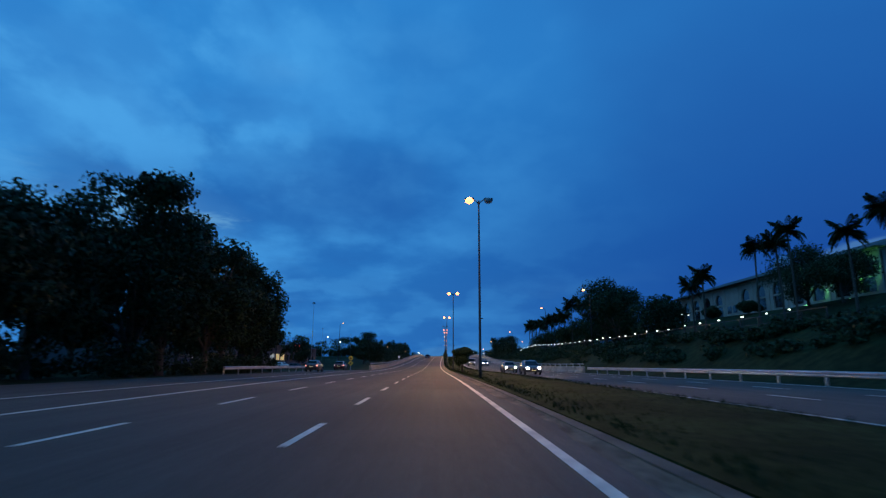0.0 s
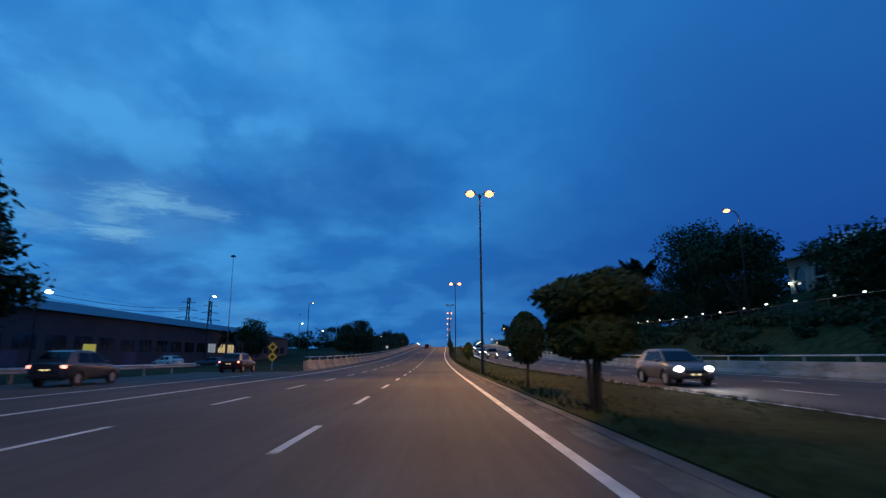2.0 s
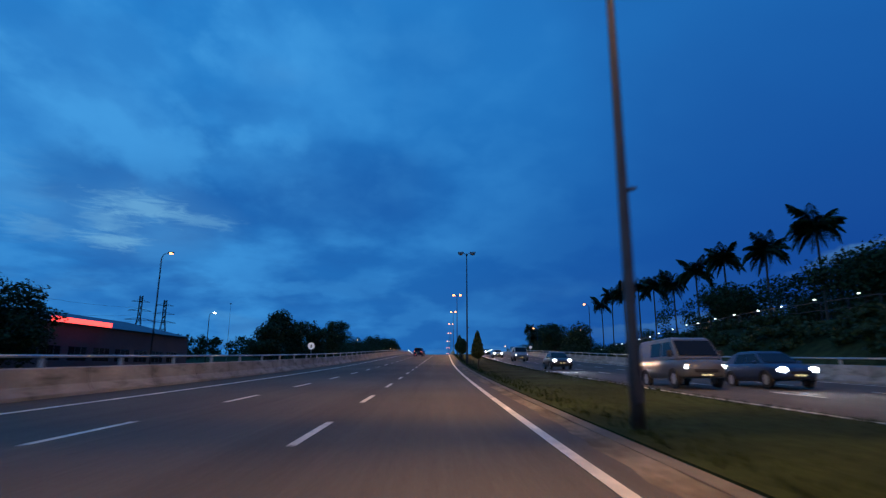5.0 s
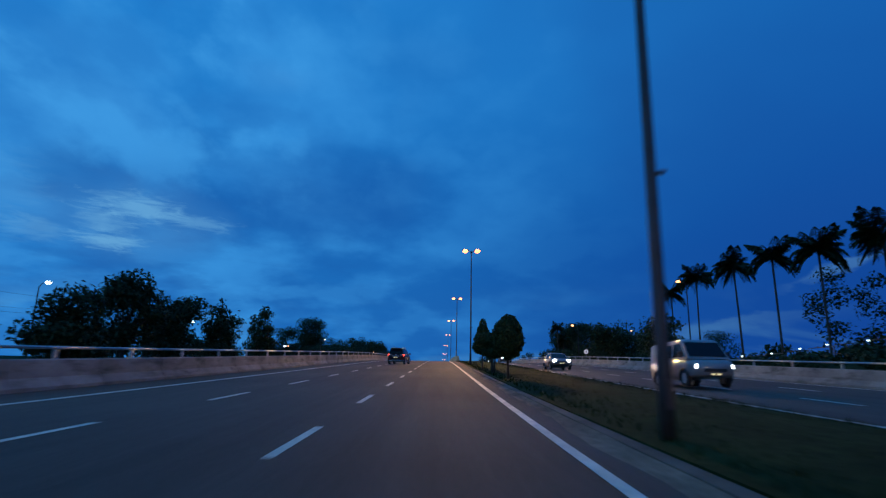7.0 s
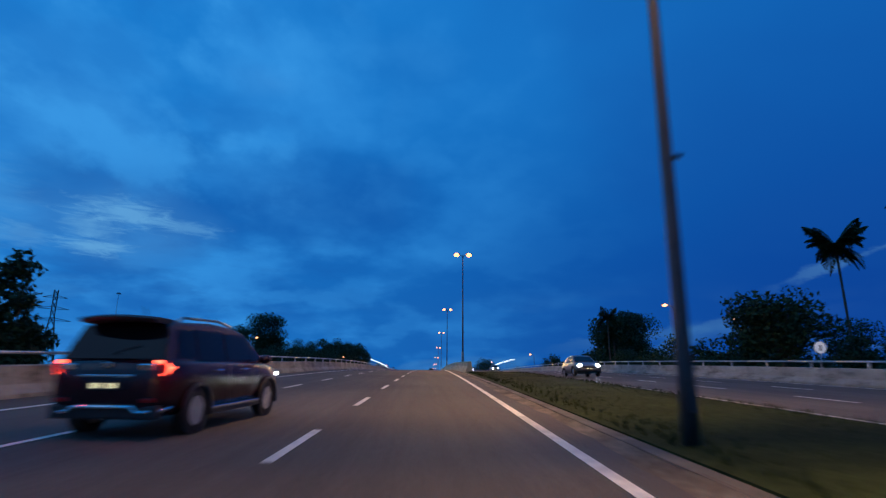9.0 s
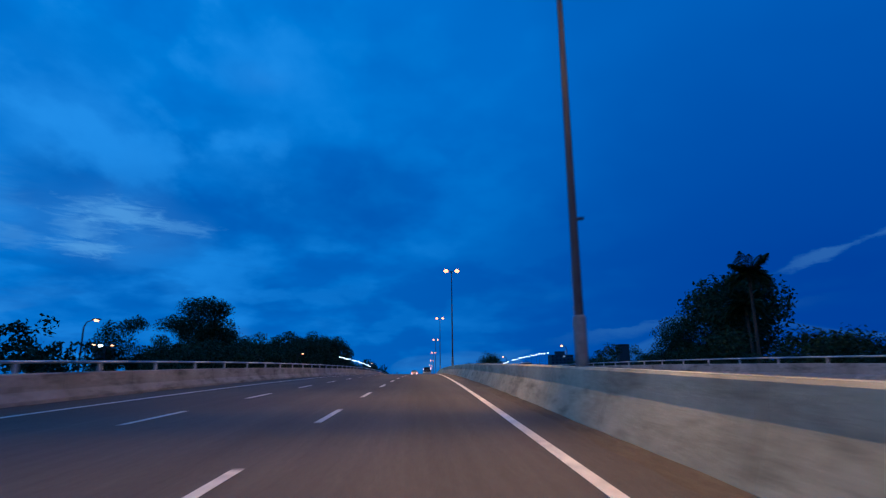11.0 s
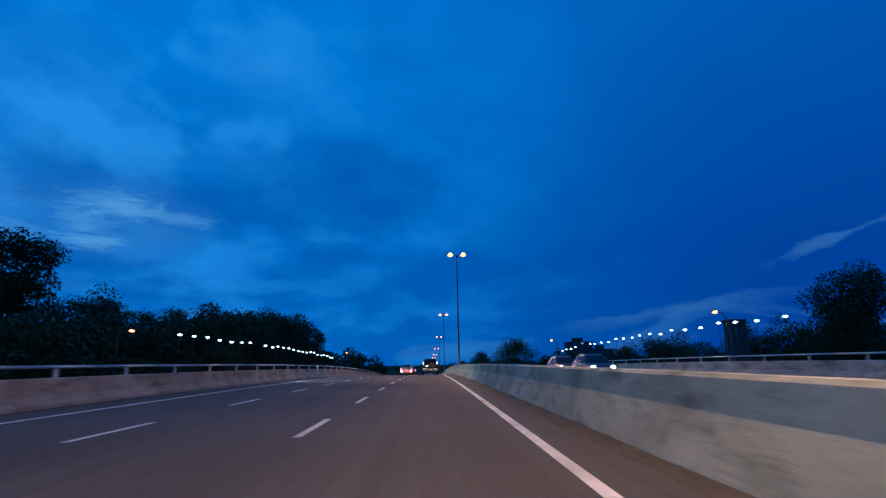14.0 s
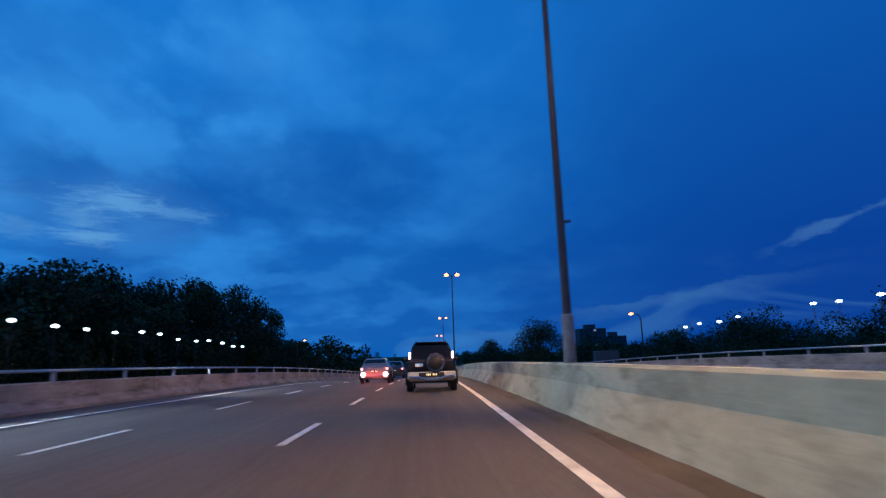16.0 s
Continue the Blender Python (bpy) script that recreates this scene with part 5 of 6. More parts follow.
def saloon(m, label, colour, lit="front", name="saloon_car", hot=False, tall=1.46, group="", power=0.0):
    body_paint = paint(name + "_paint", colour)
    root = thing(name, m, label, "car", group)
    st = [(-2.15, 0.55, 0.42, 0.80), (-2.1, 0.74, 0.32, 0.92), (-1.95, 0.81, 0.28, 0.97), (-1.2, 0.84, 0.26, 0.97), (0.3, 0.845, 0.25, 0.93), (1.1, 0.84, 0.26, 0.90), (1.7, 0.80, 0.28, 0.82), (2.0, 0.72, 0.32, 0.72), (2.12, 0.55, 0.38, 0.62)]
    part("body", loft(st), body_paint, root, smooth=True)
    prof = [(-1.95, 0.92), (-1.75, 1.12), (-1.35, tall - 0.06), (-1.0, tall), (-0.1, tall), (0.25, tall - 0.06), (1.15, 0.88)]
    part("cabin", cabin(prof, 0.76, 0.56), body_paint, root)
    side_panes(root, prof, 0.76, 0.56, [(-0.22, 0.85, 0.28, -0.20, 0.96, tall - 0.12), (-1.15, -0.30, -0.28, -1.0, 0.97, tall - 0.12)])
    # the rear glass lies on the slope from (-1.75, 1.12) to (-1.35, tall - 0.06)
    slope = tall - 1.18
    z0, z1 = 1.12 + 0.05 * slope, 1.12 + 0.90 * slope
    end_pane(root, "rear_window", -1.735, z0, -1.395, z1, cabin_x(z0, 0.88, tall, 0.76, 0.56) - 0.05, cabin_x(z1, 0.88, tall, 0.76, 0.56) - 0.06, -1)
    end_pane(root, "windscreen", 1.02, 0.97, 0.36, tall - 0.12, 0.66, 0.54, 1)
    part("grille", box(-0.42, 0.42, 2.02, 2.13, 0.50, 0.62, 0.03), BLACKTRIM, root)
    part("lower_intake", box(-0.5, 0.5, 2.02, 2.12, 0.32, 0.42, 0.02), BLACKTRIM, root)
    for sx in (-1, 1):
        on = lit == "front"
        hl = part("head_lamp", box(sx * 0.58 - 0.15, sx * 0.58 + 0.15, 1.86, 2.06, 0.60, 0.72, 0.04), HEAD if on else CHROME, root, "lit white head lamp" if on else "clear head lamp")
        if on:
            # the head lamp's glare is built in as an oversized glowing ball
            part("lamp_core", ball(0.14, 14, 8, 0.85, (sx * 0.58, 2.02, 0.66)), HEAD, hl, "glowing lamp core, enlarged for glare", True)
        back = lit == "rear"
        part("tail_lamp", box(sx * 0.66 - 0.12, sx * 0.66 + 0.12, -2.12, -1.9, 0.74, 0.88, 0.03), TAIL_HOT if back else TAIL_OFF, root, "glowing red lamp" if back else "red lamp")
        if hot:
            bl = bpy.data.lights.new("brake_light", "POINT")
            bl.energy, bl.color, bl.shadow_soft_size = 60.0, (1.0, 0.05, 0.03), 0.1
            new("brake_light", bl).matrix_world = m @ Matrix.Translation((sx * 0.62, -2.9, 0.30))
            part("brake_lamp", ball(0.15, 16, 10, 1.0, (sx * 0.62, -2.12, 0.50)), BRAKE, root, "bright round brake lamp", True)
        part("door_mirror", ball(0.1, 12, 8, 0.7, (sx * 0.90, 0.72, 0.98)), body_paint, root, smooth=True)
        for y in (-0.75, 0.2):
            part("door_handle", box(sx * 0.85 - 0.015, sx * 0.85 + 0.02, y - 0.09, y + 0.09, 0.80, 0.83, 0.008), CHROME, root)
    part("rear_bumper", box(-0.76, 0.76, -2.19, -2.0, 0.34, 0.50, 0.05), body_paint, root)
    number_plate(root, -2.16, 0.68, -1, 0.44)
    number_plate(root, 2.135, 0.46, 1, 0.44)
    add_wheels(root, 0.31, 0.19, 0.77, (-1.27, 1.28))
    if power:
        for sx in (-1, 1):
            ld = bpy.data.lights.new("head_lamp_light", "SPOT")
            ld.energy, ld.color, ld.spot_size, ld.spot_blend, ld.shadow_soft_size = power, (0.95, 0.97, 1.0), radians(70), 0.8, 0.08
            new("head_lamp_light", ld).matrix_world = m @ Matrix.Translation((sx * 0.58, 2.2, 0.66)) @ Euler((radians(86), 0, 0)).to_matrix().to_4x4()
    return root


def van(m, label, colour, group="oncoming traffic"):
    body_paint = paint("van_paint", colour)
    root = thing("van", m, label, "van", group)
    st = [(-2.3, 0.75, 0.45, 1.1), (-2.25, 0.84, 0.36, 1.15), (0.5, 0.86, 0.34, 1.12), (1.6, 0.85, 0.34, 1.08), (2.1, 0.8, 0.36, 1.0), (2.3, 0.68, 0.42, 0.85)]
    part("body", loft(st), body_paint, root, smooth=True)
    prof = [(-2.28, 1.08), (-2.25, 1.85), (-2.1, 1.93), (0.9, 1.93), (1.15, 1.85), (1.85, 1.08)]
    part("cabin", cabin(prof, 0.84, 0.74), body_paint, root)
    side_panes(root, prof, 0.84, 0.74, [(0.35, 1.5, 1.05, 0.37, 1.2, 1.75), (-0.9, 0.2, 0.2, -0.9, 1.2, 1.75)])
    end_pane(root, "windscreen", 1.78, 1.18, 1.24, 1.78, 0.76, 0.70, 1)
    part("grille", box(-0.45, 0.45, 2.2, 2.32, 0.55, 0.68, 0.03), BLACKTRIM, root)
    for sx in (-1, 1):
        part("head_lamp", box(sx * 0.6 - 0.14, sx * 0.6 + 0.14, 2.1, 2.27, 0.68, 0.84, 0.04), HEAD, root, "lit white head lamp")
        part("door_mirror", box(sx * 0.98 - 0.09, sx * 0.98 + 0.09, 1.4, 1.5, 1.15, 1.4, 0.03), BLACKTRIM, root)
        part("tail_lamp", box(sx * 0.74 - 0.05, sx * 0.74 + 0.05, -2.33, -2.24, 0.95, 1.25, 0.02), TAIL, root, "glowing red lamp")
    part("high_brake_lamp", box(-0.5, 0.5, -2.30, -2.22, 1.80, 1.86, 0.02), TAIL, root, "glowing red bar under the roof")
    end_pane(root, "rear_window", -2.275, 1.25, -2.255, 1.75, 0.72, 0.68, -1)
    number_plate(root, -2.315, 0.7, -1, 0.44)
    number_plate(root, 2.325, 0.46, 1, 0.44)
    add_wheels(root, 0.33, 0.2, 0.78, (-1.45, 1.4))
    return root


suv(stand(218.2, -4.6, 0, -6.0), "dark plum seven-seat sport utility car with lit hooked tail lamps")
four_by_four(stand(387.2, 0.05, 0), "dark off-road car with silver bumper and covered spare wheel")
saloon(stand(398.8, -3.15, 0), "silver hatchback braking with bright red rear lamps", (0.20, 0.196, 0.19), "rear", "silver_hatchback", True, 1.42)
saloon(stand(413.0, -3.0, 0), "dark saloon car with lit tail lamps ahead in the lane", (0.03, 0.03, 0.035), "rear", "dark_saloon")
saloon(stand(53, -16.2, 0), "dark grey hatchback with lit tail lamps on the slip road", (0.05, 0.053, 0.06), "rear", "grey_hatchback", tall=1.5)
saloon(stand(73, -16.0, 0), "dark red car with lit tail lamps on the slip road", (0.05, 0.006, 0.008), "rear", "red_hatchback", tall=1.5)
saloon(place(97, -33, 60), "pale parked car beyond the guard rail", (0.5, 0.5, 0.5), "none", "parked_car")
saloon(place(112, -34, 100), "dark parked car beyond the parapet", (0.04, 0.05, 0.07), "none", "parked_car")
for s, lat, colour, words in ((35, 9.9, (0.07, 0.074, 0.08), "grey oncoming saloon car with lit head lamps"), (51, 9.8, (0.14, 0.125, 0.10), "bronze oncoming car with lit head lamps"), (129, 13.4, (0.02, 0.04, 0.10), "dark blue oncoming car with lit head lamps"),
                              (153, 9.8, (0.05, 0.05, 0.06), "black oncoming car with lit head lamps"), (206, 9.8, (0.14, 0.145, 0.155), "grey oncoming saloon with lit head lamps"), (247, 10.0, (0.16, 0.16, 0.17), "grey oncoming car with glaring head lamps"),
                              (363, 10.0, (0.10, 0.015, 0.015), "dark red oncoming car with lit head lamps"), (355.5, 10.1, (0.03, 0.03, 0.035), "dark oncoming car with lit head lamps"), (331, 13.6, (0.05, 0.055, 0.07), "dark grey oncoming saloon with lit head lamps")):
    saloon(stand(s, lat, 0, 180), words, colour, "front", "oncoming_car", group="oncoming traffic", power=260.0)
van(stand(182, 10.6, 0, 180), "pale grey oncoming van with lit head lamps", (0.26, 0.26, 0.26))
van(stand(129, 9.8, 0, 180), "silver grey oncoming van with lit head lamps", (0.12, 0.125, 0.13))


# ---- buildings ----
PALEBLUE = material("pale_blue_tile", (0.30, 0.38, 0.50), 0.5, grain=0.06, scale=5, dirt=0.1)
CREAM = material("cream_render", (0.36, 0.33, 0.27), 0.85, grain=0.06, scale=6, dirt=0.15, dirt_scale=0.4, bump=0.2)
ROOFDARK = material("dark_roof_tile", (0.08, 0.075, 0.065), 0.8, grain=0.2, scale=4, dirt=0.2)
ROOFBLUE = material("blue_metal_roof", (0.05, 0.09, 0.16), 0.5, 0.3, grain=0.1, scale=3, dirt=0.2, dirt_scale=0.15)
WALLGREY = material("grey_cladding", (0.055, 0.058, 0.065), 0.7, grain=0.12, scale=3, dirt=0.2, dirt_scale=0.2)
DARKPANE = material("dark_window", (0.012, 0.015, 0.02), 0.1, coat=0.3)
WARM = material("lit_window_warm", (0.8, 0.7, 0.4), 0.5, glow=(1.0, 0.74, 0.28), glow_strength=0.38)
PALEWIN = material("lit_window_pale", (0.8, 0.8, 0.7), 0.5, glow=(0.8, 0.9, 0.85), glow_strength=0.18)
REDGLOW = material("red_sign_glow", (0.7, 0.05, 0.05), 0.5, glow=(1.0, 0.06, 0.05), glow_strength=3.0)
GREENGLOW = material("green_lamp_glow", (0.2, 0.8, 0.3), 0.5, glow=(0.25, 1.0, 0.30), glow_strength=6.0)
# faint emission stands in for headlight thrown back by the unlit plate
YELLOWSIGN = material("yellow_sign", (0.62, 0.38, 0.03), 0.55, grain=0.08, scale=4, glow=(1.0, 0.62, 0.05), glow_strength=0.04)
YELLOWBOX = material("yellow_lightbox", (0.8, 0.7, 0.1), 0.5, glow=(1.0, 0.80, 0.10), glow_strength=0.2)
BLACKMARK = material("black_sign_mark", (0.02, 0.02, 0.02), 0.6, grain=0.05)
# brightness is added to the unlit sign disc as emission
WHITESIGN = material("white_sign", (0.75, 0.75, 0.75), 0.5, grain=0.05, glow=(1, 1, 1), glow_strength=0.2)


def arch_bay(w, h, thick, opening, spring):
    """A wall bay with an arched opening; y along the wall, x into it."""
    bm = bmesh.new()
    o = opening / 2
    arc = [(o * math.cos(a), spring + o * 1.15 * math.sin(a)) for a in [math.pi * k / 12 for k in range(13)]]
    outer = [(w / 2, 0), (w / 2, h), (-w / 2, h), (-w / 2, 0)]
    inner = [(o, 0.9)] + arc + [(-o, 0.9)]
    for x in (0, thick):
        vo = [bm.verts.new((x, y, z)) for y, z in outer]
        vi = [bm.verts.new((x, y, z)) for y, z in inner]
        n = len(vi)
        mid = n // 2
        bm.faces.new([vo[0], vo[1]] + vi[mid::-1])
        bm.faces.new([vo[1], vo[2], vi[mid]])
        bm.faces.new([vo[2], vo[3]] + vi[:mid - 1:-1])
        bm.faces.new([vo[3], vo[0], vi[0], vi[-1]])
        if x == 0:
            first = vi
        else:
            for i in range(n):
                j = (i + 1) % n
                bm.faces.new((first[i], first[j], vi[j], vi[i]))
    bmesh.ops.recalc_face_normals(bm, faces=bm.faces)
    return bm


def arcaded_hall(s0, s1, lat):
    root = thing("arcaded_hall", place((s0 + s1) / 2, lat, 0, 1.0), "cream arcaded hall with arched windows and a dark overhanging roof", "building")
    L, D, H = s1 - s0, 22.0, 7.6
    n = 12
    w = L / n
    bay = mesh_of("arch_bay", arch_bay(w, H, 0.45, w * 0.56, 4.6), CREAM)
    flat = mesh_of("flat_bay", box(0, 0.45, -w / 2, w / 2, 0, H), CREAM)
    glass = mesh_of("window_pane", box(0.36, 0.40, -w * 0.30, w * 0.30, 0.8, 6.9), DARKPANE)
    rect = mesh_of("window_pane", box(-0.02, 0.02, -0.95, 0.95, 1.4, 3.2), DARKPANE)
    sill = mesh_of("window_sill", box(-0.1, 0.1, -w * 0.3, w * 0.3, 0.78, 0.92, 0.02), CREAM)
    bar = mesh_of("glazing_bar", box(0.05, 0.36, -w * 0.285, w * 0.285, 3.5, 3.95), CREAM)
    for k in range(n):
        m = Matrix.Translation((0, -L / 2 + w * (k + 0.5), 0))
        if k == 7:
            b = part("wall_bay", flat, None, root, m=m)
            for q in (-1.0, 1.0):
                part("window", rect, None, b, m=Matrix.Translation((0, q * 1.3, 0)))
        else:
            b = part("wall_bay", bay, None, root, m=m)
            part("window", glass, None, b)
            part("window_sill", sill, None, b)
            part("glazing_bar", bar, None, b)
        part("pilaster", box(-0.14, 0.0, -0.28, 0.28, 0, H, 0.02), CREAM, root, m=Matrix.Translation((0, -L / 2 + w * k, 0)))
    for y in (-L / 2, L / 2):
        part("end_wall", box(0.45, D, y - 0.2, y + 0.2, 0, H), CREAM, root)
    part("back_wall", box(D, D + 0.4, -L / 2, L / 2, 0, H), CREAM, root)
    part("plinth", box(-0.3, D + 0.4, -L / 2 - 0.3, L / 2 + 0.3, -2.5, 0.35, 0.03), CREAM, root)
    part("cornice", box(-0.4, D + 0.6, -L / 2 - 0.4, L / 2 + 0.4, H, H + 0.35, 0.04), CREAM, root)
    bm = bmesh.new()
    x0, x1, y0, y1, z0, z1 = -2.2, D + 2.2, -L / 2 - 2.2, L / 2 + 2.2, H + 0.35, H + 4.6
    vs = [bm.verts.new(p) for p in ((x0, y0, z0), (x1, y0, z0), (x1, y1, z0), (x0, y1, z0), (D / 2, y0 + 8, z1), (D / 2, y1 - 8, z1))]
    for f in ((0, 1, 4), (1, 2, 5, 4), (2, 3, 5), (3, 0, 4, 5), (3, 2, 1, 0)):
        bm.faces.new([vs[i] for i in f])
    part("roof", bm, ROOFDARK, root, "dark hipped roof")
    part("dome", ball(2.6, 24, 14, 1.2, (D / 2, 4.0, H + 4.2)), PALEBLUE, root, smooth=True)
    part("wall_lamp", ball(0.35, 12, 8, 0.8, (-0.6, L / 2 - 1.0, 3.4)), WHITE_LED, root, "bright white wall lamp", True)
    for y in (-L / 2 + 4, -L / 2 + 15):
        part("green_floodlight", box(-3.2, -2.8, y - 0.3, y + 0.3, -0.8, 0.0, 0.04), GREENGLOW, root, "green floodlight")
        ld = bpy.data.lights.new("green_flood", "SPOT")
        ld.energy, ld.color, ld.spot_size, ld.spot_blend = 900.0, (0.16, 1.0, 0.22), radians(100), 0.8
        new("green_flood", ld).matrix_world = root.matrix_basis @ look((-2.9, y, 0.25), (0.4, y - 0.5, 6.0))
    return root


arcaded_hall(66, 142, 74)


def warehouse(s0, s1, lat0, lat1, eave, ridge):
    root = thing("warehouse", Matrix.Translation(at((s0 + s1) / 2, lat0, ground_z((s0 + s1) / 2, lat0))) @ Matrix.Rotation(heading(s0), 4, "Z"), "long low warehouse with a blue metal roof and lit windows", "building")
    L, D = s1 - s0, lat0 - lat1
    part("front_wall", box(-0.25, 0, -L / 2, L / 2, -1, eave), WALLGREY, root)
    part("back_wall", box(-D, -D + 0.25, -L / 2, L / 2, -1, eave), WALLGREY, root)
    for y in (-L / 2, L / 2 - 0.25):
        bm = bmesh.new()
        pts = [(-0.25, -1), (-0.25, eave), (-D / 2, ridge), (-D + 0.25, eave), (-D + 0.25, -1)]
        a = [bm.verts.new((x, y, z)) for x, z in pts]
        b = [bm.verts.new((x, y + 0.25, z)) for x, z in pts]
        bm.faces.new(a)
        bm.faces.new(b[::-1])
        for i in range(5):
            bm.faces.new((a[i], a[(i + 1) % 5], b[(i + 1) % 5], b[i]))
        bmesh.ops.recalc_face_normals(bm, faces=bm.faces)
        part("gable_wall", bm, WALLGREY, root)
    nrib = int(L / 0.8)
    for x0, x1, za, zb in ((0.9, -D / 2, eave - 0.15, ridge + 0.15), (-D - 0.9, -D / 2, eave - 0.15, ridge + 0.15)):
        bm = bmesh.new()
        rows = []
        for k in range(nrib * 2 + 1):
            y = -L / 2 - 0.4 + (L + 0.8) * k / (nrib * 2)
            dz = 0.06 * (k % 2)
            rows.append([bm.verts.new((x0, y, za + dz)), bm.verts.new((x1, y, zb + dz))])
        for q, w in zip(rows, rows[1:]):
            bm.faces.new((q[0], q[1], w[1], w[0]))
        part("roof_slope", bm, ROOFBLUE, root, "ribbed blue metal roof")
    for k in range(int(L / 6)):
        y = -L / 2 + 3 + 6 * k
        s = (s0 + s1) / 2 + y
        lit = 156 < s < 177
        wdw = part("window", box(0.0, 0.04, y - 2.1, y + 2.1, 2.6, 4.6), WARM if lit and k % 3 else PALEWIN if lit else DARKPANE, root, "lit window band" if lit else "dark window band")
        for q in (-0.7, 0.7):
            part("mullion", box(0.03, 0.07, y + q - 0.04, y + q + 0.04, 2.6, 4.6), WALLGREY, wdw)
    part("red_sign", box(0.9, 1.2, 26.0, 40.0, eave - 0.1, eave + 0.6, 0.04), REDGLOW, root, "glowing red sign strip on the eave")
    for k in range(4):
        part("roller_door", box(0.0, 0.05, -L / 2 + 10 + 14 * k, -L / 2 + 14 + 14 * k, -0.5, 2.4), ROOFBLUE, root)
    return root


warehouse(84, 226, -53, -80, 7.9, 10.9)


def far_block(s, lat, w, d, h, storeys, bays, label):
    root = thing("tower_block", Matrix.Translation(at(s, lat, -4)) , label, "building")
    part("wall", box(-w / 2, w / 2, 0, d, 0, h), WALLGREY, root)
    part("roof_house", box(-w / 4, w / 6, d * 0.3, d * 0.6, h, h + 4), WALLGREY, root)
    win = mesh_of("window", box(-w / bays * 0.3, w / bays * 0.3, -0.1, 0.1, -h / storeys * 0.25, h / storeys * 0.25), DARKPANE)
    lit = mesh_of("window", box(-w / bays * 0.3, w / bays * 0.3, -0.1, 0.1, -h / storeys * 0.25, h / storeys * 0.25), PALEWIN)
    rng = random.Random(int(s))
    for i in range(bays):
        for j in range(storeys):
            part("window", lit if rng.random() < 0.04 else win, None, root, m=Matrix.Translation((-w / 2 + w * (i + 0.5) / bays, 0, h * (j + 0.5) / storeys)))
    return root


far_block(900, 158, 26, 16, 33, 9, 6, "distant grey apartment block above the trees")
far_block(930, 190, 22, 16, 26, 7, 5, "distant grey apartment block above the trees")
far_block(1250, -560, 26, 20, 62, 14, 5, "distant tall grey tower on the skyline")


def flat_block(s, lat, w, d, h):
    """A plain flat-roofed block with corner piers and a roof slab that stands proud."""
    root = thing("flat_block", stand(s, lat, -4, 8), "plain dark flat-roofed block beyond the bridge lamps", "building")
    part("wall", box(-w / 2, w / 2, 0, d, 0, h, 0.03), WALLGREY, root)
    part("roof_slab", box(-w / 2 - 0.25, w / 2 + 0.25, -0.25, d + 0.25, h, h + 0.35, 0.04), WALLGREY, root)
    for x in (-w / 2, w / 2):
        part("pier", box(x - 0.22, x + 0.22, -0.12, 0.3, 0, h - 0.004, 0.02), WALLGREY, root)
    return root


flat_block(434, 64, 3.2, 2.6, 14.2)


def cabin_box(s, lat):
    root = thing("site_cabin", place(s, lat), "pale boxy site cabin raised on posts", "cabin")
    part("shell", box(-2.6, 2.6, -1.4, 1.4, 3.2, 6.4, 0.05), material("pale_panel", (0.10, 0.105, 0.11), 0.7, grain=0.08, scale=3, dirt=0.15), root)
    for x in (-2.4, 2.4):
        for y in (-1.2, 1.2):
            part("leg", box(x - 0.1, x + 0.1, y - 0.1, y + 0.1, -1, 3.2), DARKMETAL, root)
    for k in range(7):
        part("rib", box(-2.4 + 0.8 * k - 0.04, -2.4 + 0.8 * k + 0.04, -1.44, -1.39, 3.3, 6.3), WALLGREY, root)
    return root


cabin_box(492, 40)


def pylon(s, lat, height):
    root = thing("transmission_tower", Matrix.Translation(at(s, lat, -3)) @ Matrix.Rotation(radians(38), 4, "Z"), "distant steel lattice transmission tower with cross-arms", "pylon", "pylons")
    b, t = height * 0.10, height * 0.018
    levels = [0, 0.2, 0.36, 0.5, 0.62, 0.72, 0.80, 0.88, 0.95, 1.0]

    def half(f):
        return b + (t - b) * min(f / 0.72, 1.0)
    r = height * 0.0024
    for sx in (-1, 1):
        for sy in (-1, 1):
            part("leg", tube([(sx * half(f), sy * half(f), height * f) for f in levels], r * 1.4, 5), DARKMETAL, root)
    brace = bmesh.new()
    for f0, f1 in zip(levels, levels[1:]):
        a, c = half(f0), half(f1)
        for p, q in (((-a, -a), (c, -c)), ((a, -a), (-c, -c)), ((-a, a), (c, c)), ((a, a), (-c, c)), ((-a, -a), (-c, c)), ((-a, a), (-c, -c)), ((a, -a), (c, c)), ((a, a), (c, -c))):
            add_tube(brace, [(*p, height * f0), (*q, height * f1)], r, 4)
    part("bracing", brace, DARKMETAL, root)
    for f, w in ((0.68, 0.17), (0.80, 0.14), (0.92, 0.11)):
        arm = bmesh.new()
        for sx in (-1, 1):
            for z2 in (0.0, 0.03):
                add_tube(arm, [(0, 0, height * (f + z2)), (sx * height * w, 0, height * f)], r * 1.1, 4)
        part("cross_arm", arm, DARKMETAL, root)
    return root


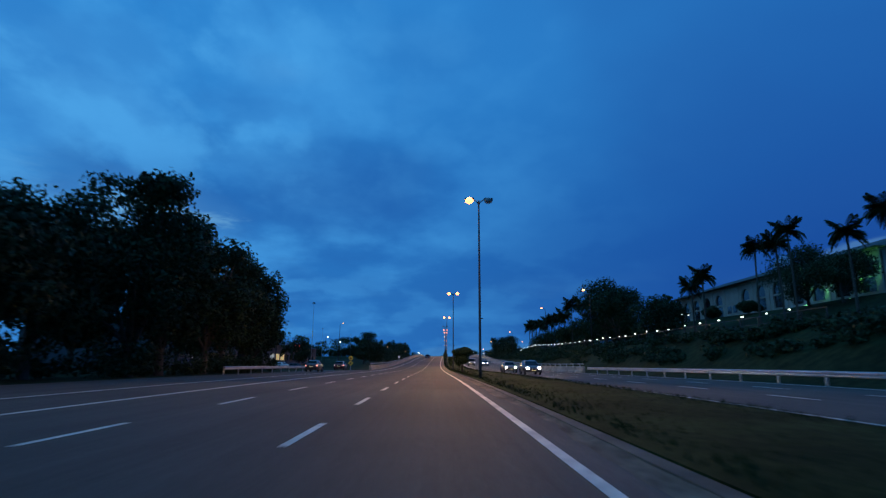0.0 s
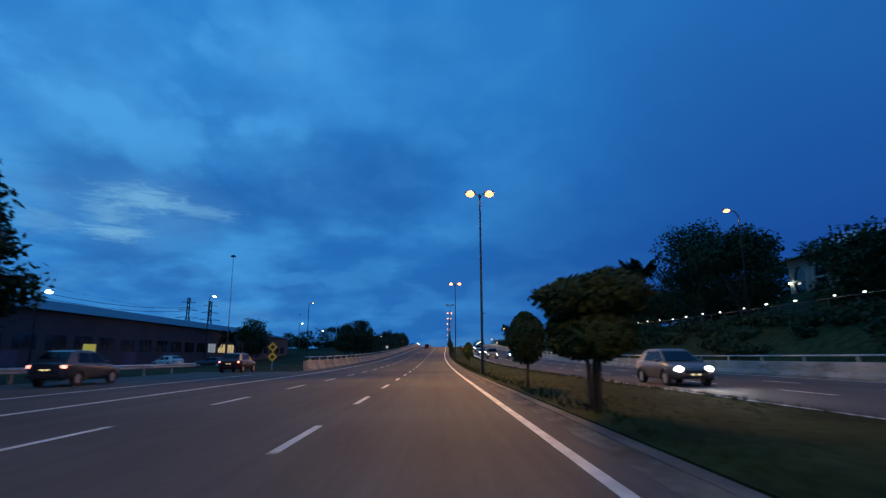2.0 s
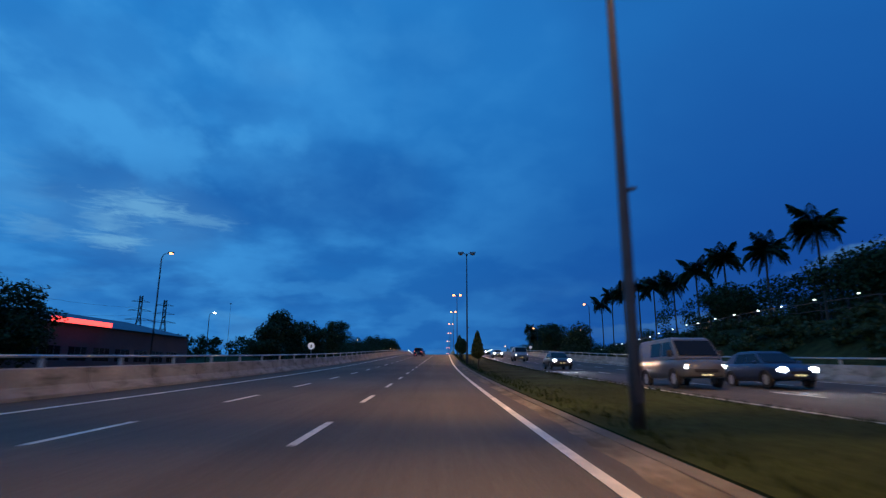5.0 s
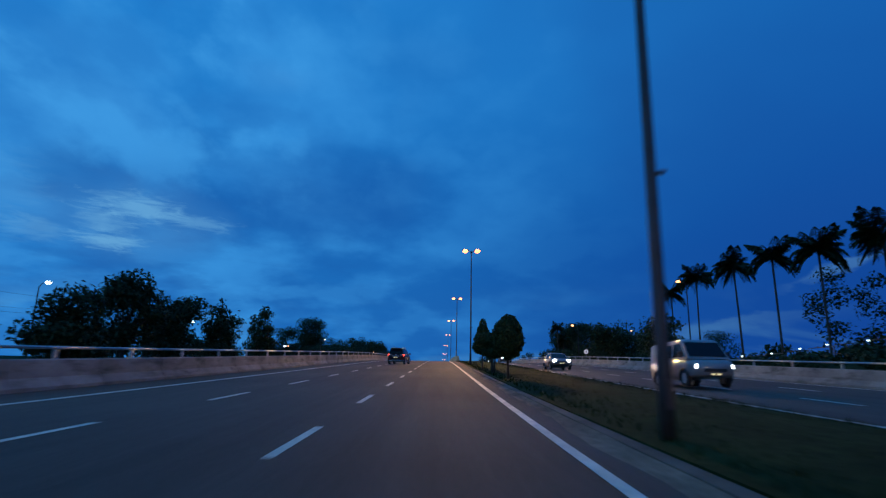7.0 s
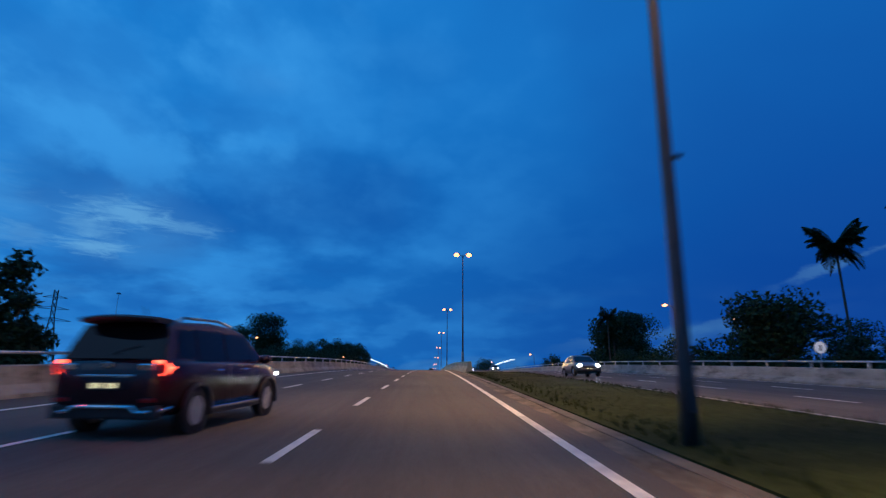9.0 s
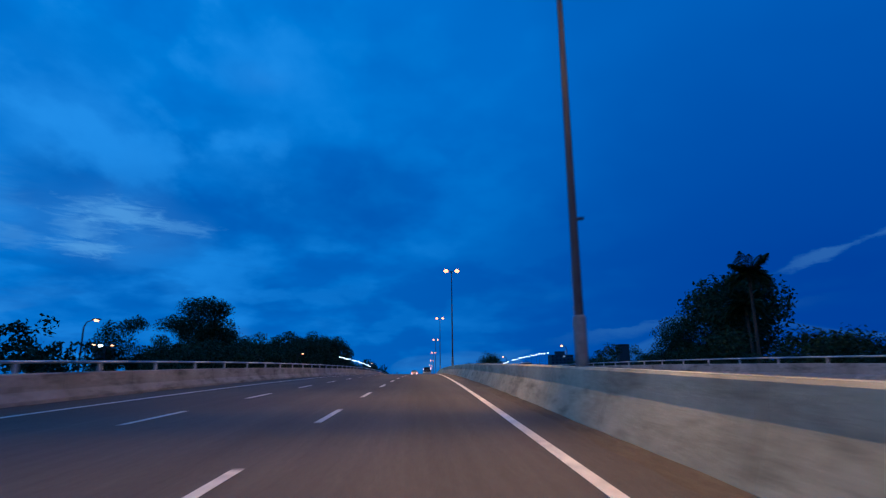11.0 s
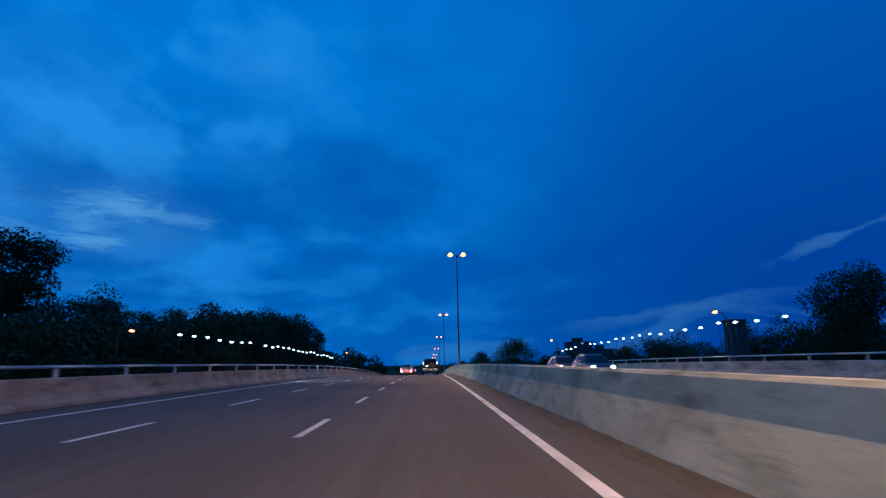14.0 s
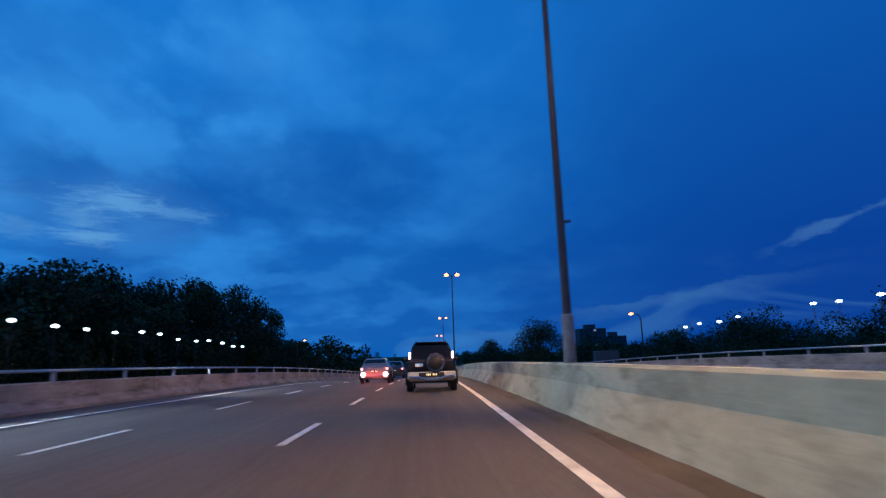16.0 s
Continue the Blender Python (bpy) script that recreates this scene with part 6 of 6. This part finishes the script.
pylon(533, -234, 58)
pylon(515, -206, 52)
wires = thing("power_lines", Matrix.Identity(4), "thin dark sagging power lines", "cable")
for a, b, sag in ((at(533, -240, 40), at(120, -150, 30), 9), (at(533, -228, 46), at(120, -138, 36), 9), (at(515, -212, 34), at(110, -120, 24), 8), (at(120, -75, 13.5), at(190, -75, 13), 1.6), (at(120, -75, 12.5), at(190, -75, 12), 1.6)):
    pts = [a.lerp(b, k / 16) - Vector((0, 0, sag * 4 * (k / 16) * (1 - k / 16))) for k in range(17)]
    part("wire", tube(pts, 0.05, 4), DARKMETAL, wires)


# ---- signs ----
def diamond_sign(s, lat):
    root = thing("warning_sign", stand(s, lat), "two yellow diamond warning signs on one post", "road sign")
    part("post", tube([(0, 0, -0.3), (0, 0, 2.5)], 0.045, 8), GALV, root)
    for z in (1.15, 2.05):
        p = part("sign_plate", box(-0.33, 0.33, -0.015, 0.015, -0.33, 0.33, 0.01), YELLOWSIGN, root, "yellow diamond plate", m=Matrix.Translation((0, -0.06, z)) @ Matrix.Rotation(math.pi / 4, 4, "Y"))
        part("sign_mark", box(-0.16, 0.16, -0.024, -0.016, -0.16, 0.16), BLACKMARK, p)
        part("sign_mark", box(-0.28, 0.28, -0.022, -0.016, -0.30, -0.27), BLACKMARK, p)
    return root


diamond_sign(80.3, -15.4)
yb = thing("light_box_sign", place(86, -36, 0), "lit yellow box sign on a post", "sign")
part("post", box(-0.08, 0.08, -0.08, 0.08, -0.5, 1.7), DARKMETAL, yb)
part("sign_box", box(-0.6, 0.6, -0.15, 0.15, 1.7, 2.6, 0.05), YELLOWBOX, yb, "glowing yellow panel")
for s, lat in ((158, -11.9), (238, 20.6)):
    rs = thing("round_sign", stand(s, lat), "small round white road sign on a post", "road sign")
    part("post", tube([(0, 0, -0.3), (0, 0, 2.0)], 0.035, 8), GALV, rs)
    bm = bmesh.new()
    bmesh.ops.create_cone(bm, cap_ends=True, segments=24, radius1=0.32, radius2=0.32, depth=0.03, matrix=Matrix.Translation((0, -0.05, 1.9)) @ Matrix.Rotation(math.pi / 2, 4, "X"))
    part("sign_plate", bm, WHITESIGN, rs, "white disc")
    part("sign_mark", box(-0.05, 0.05, -0.075, -0.066, 1.74, 2.02), BLACKMARK, rs)
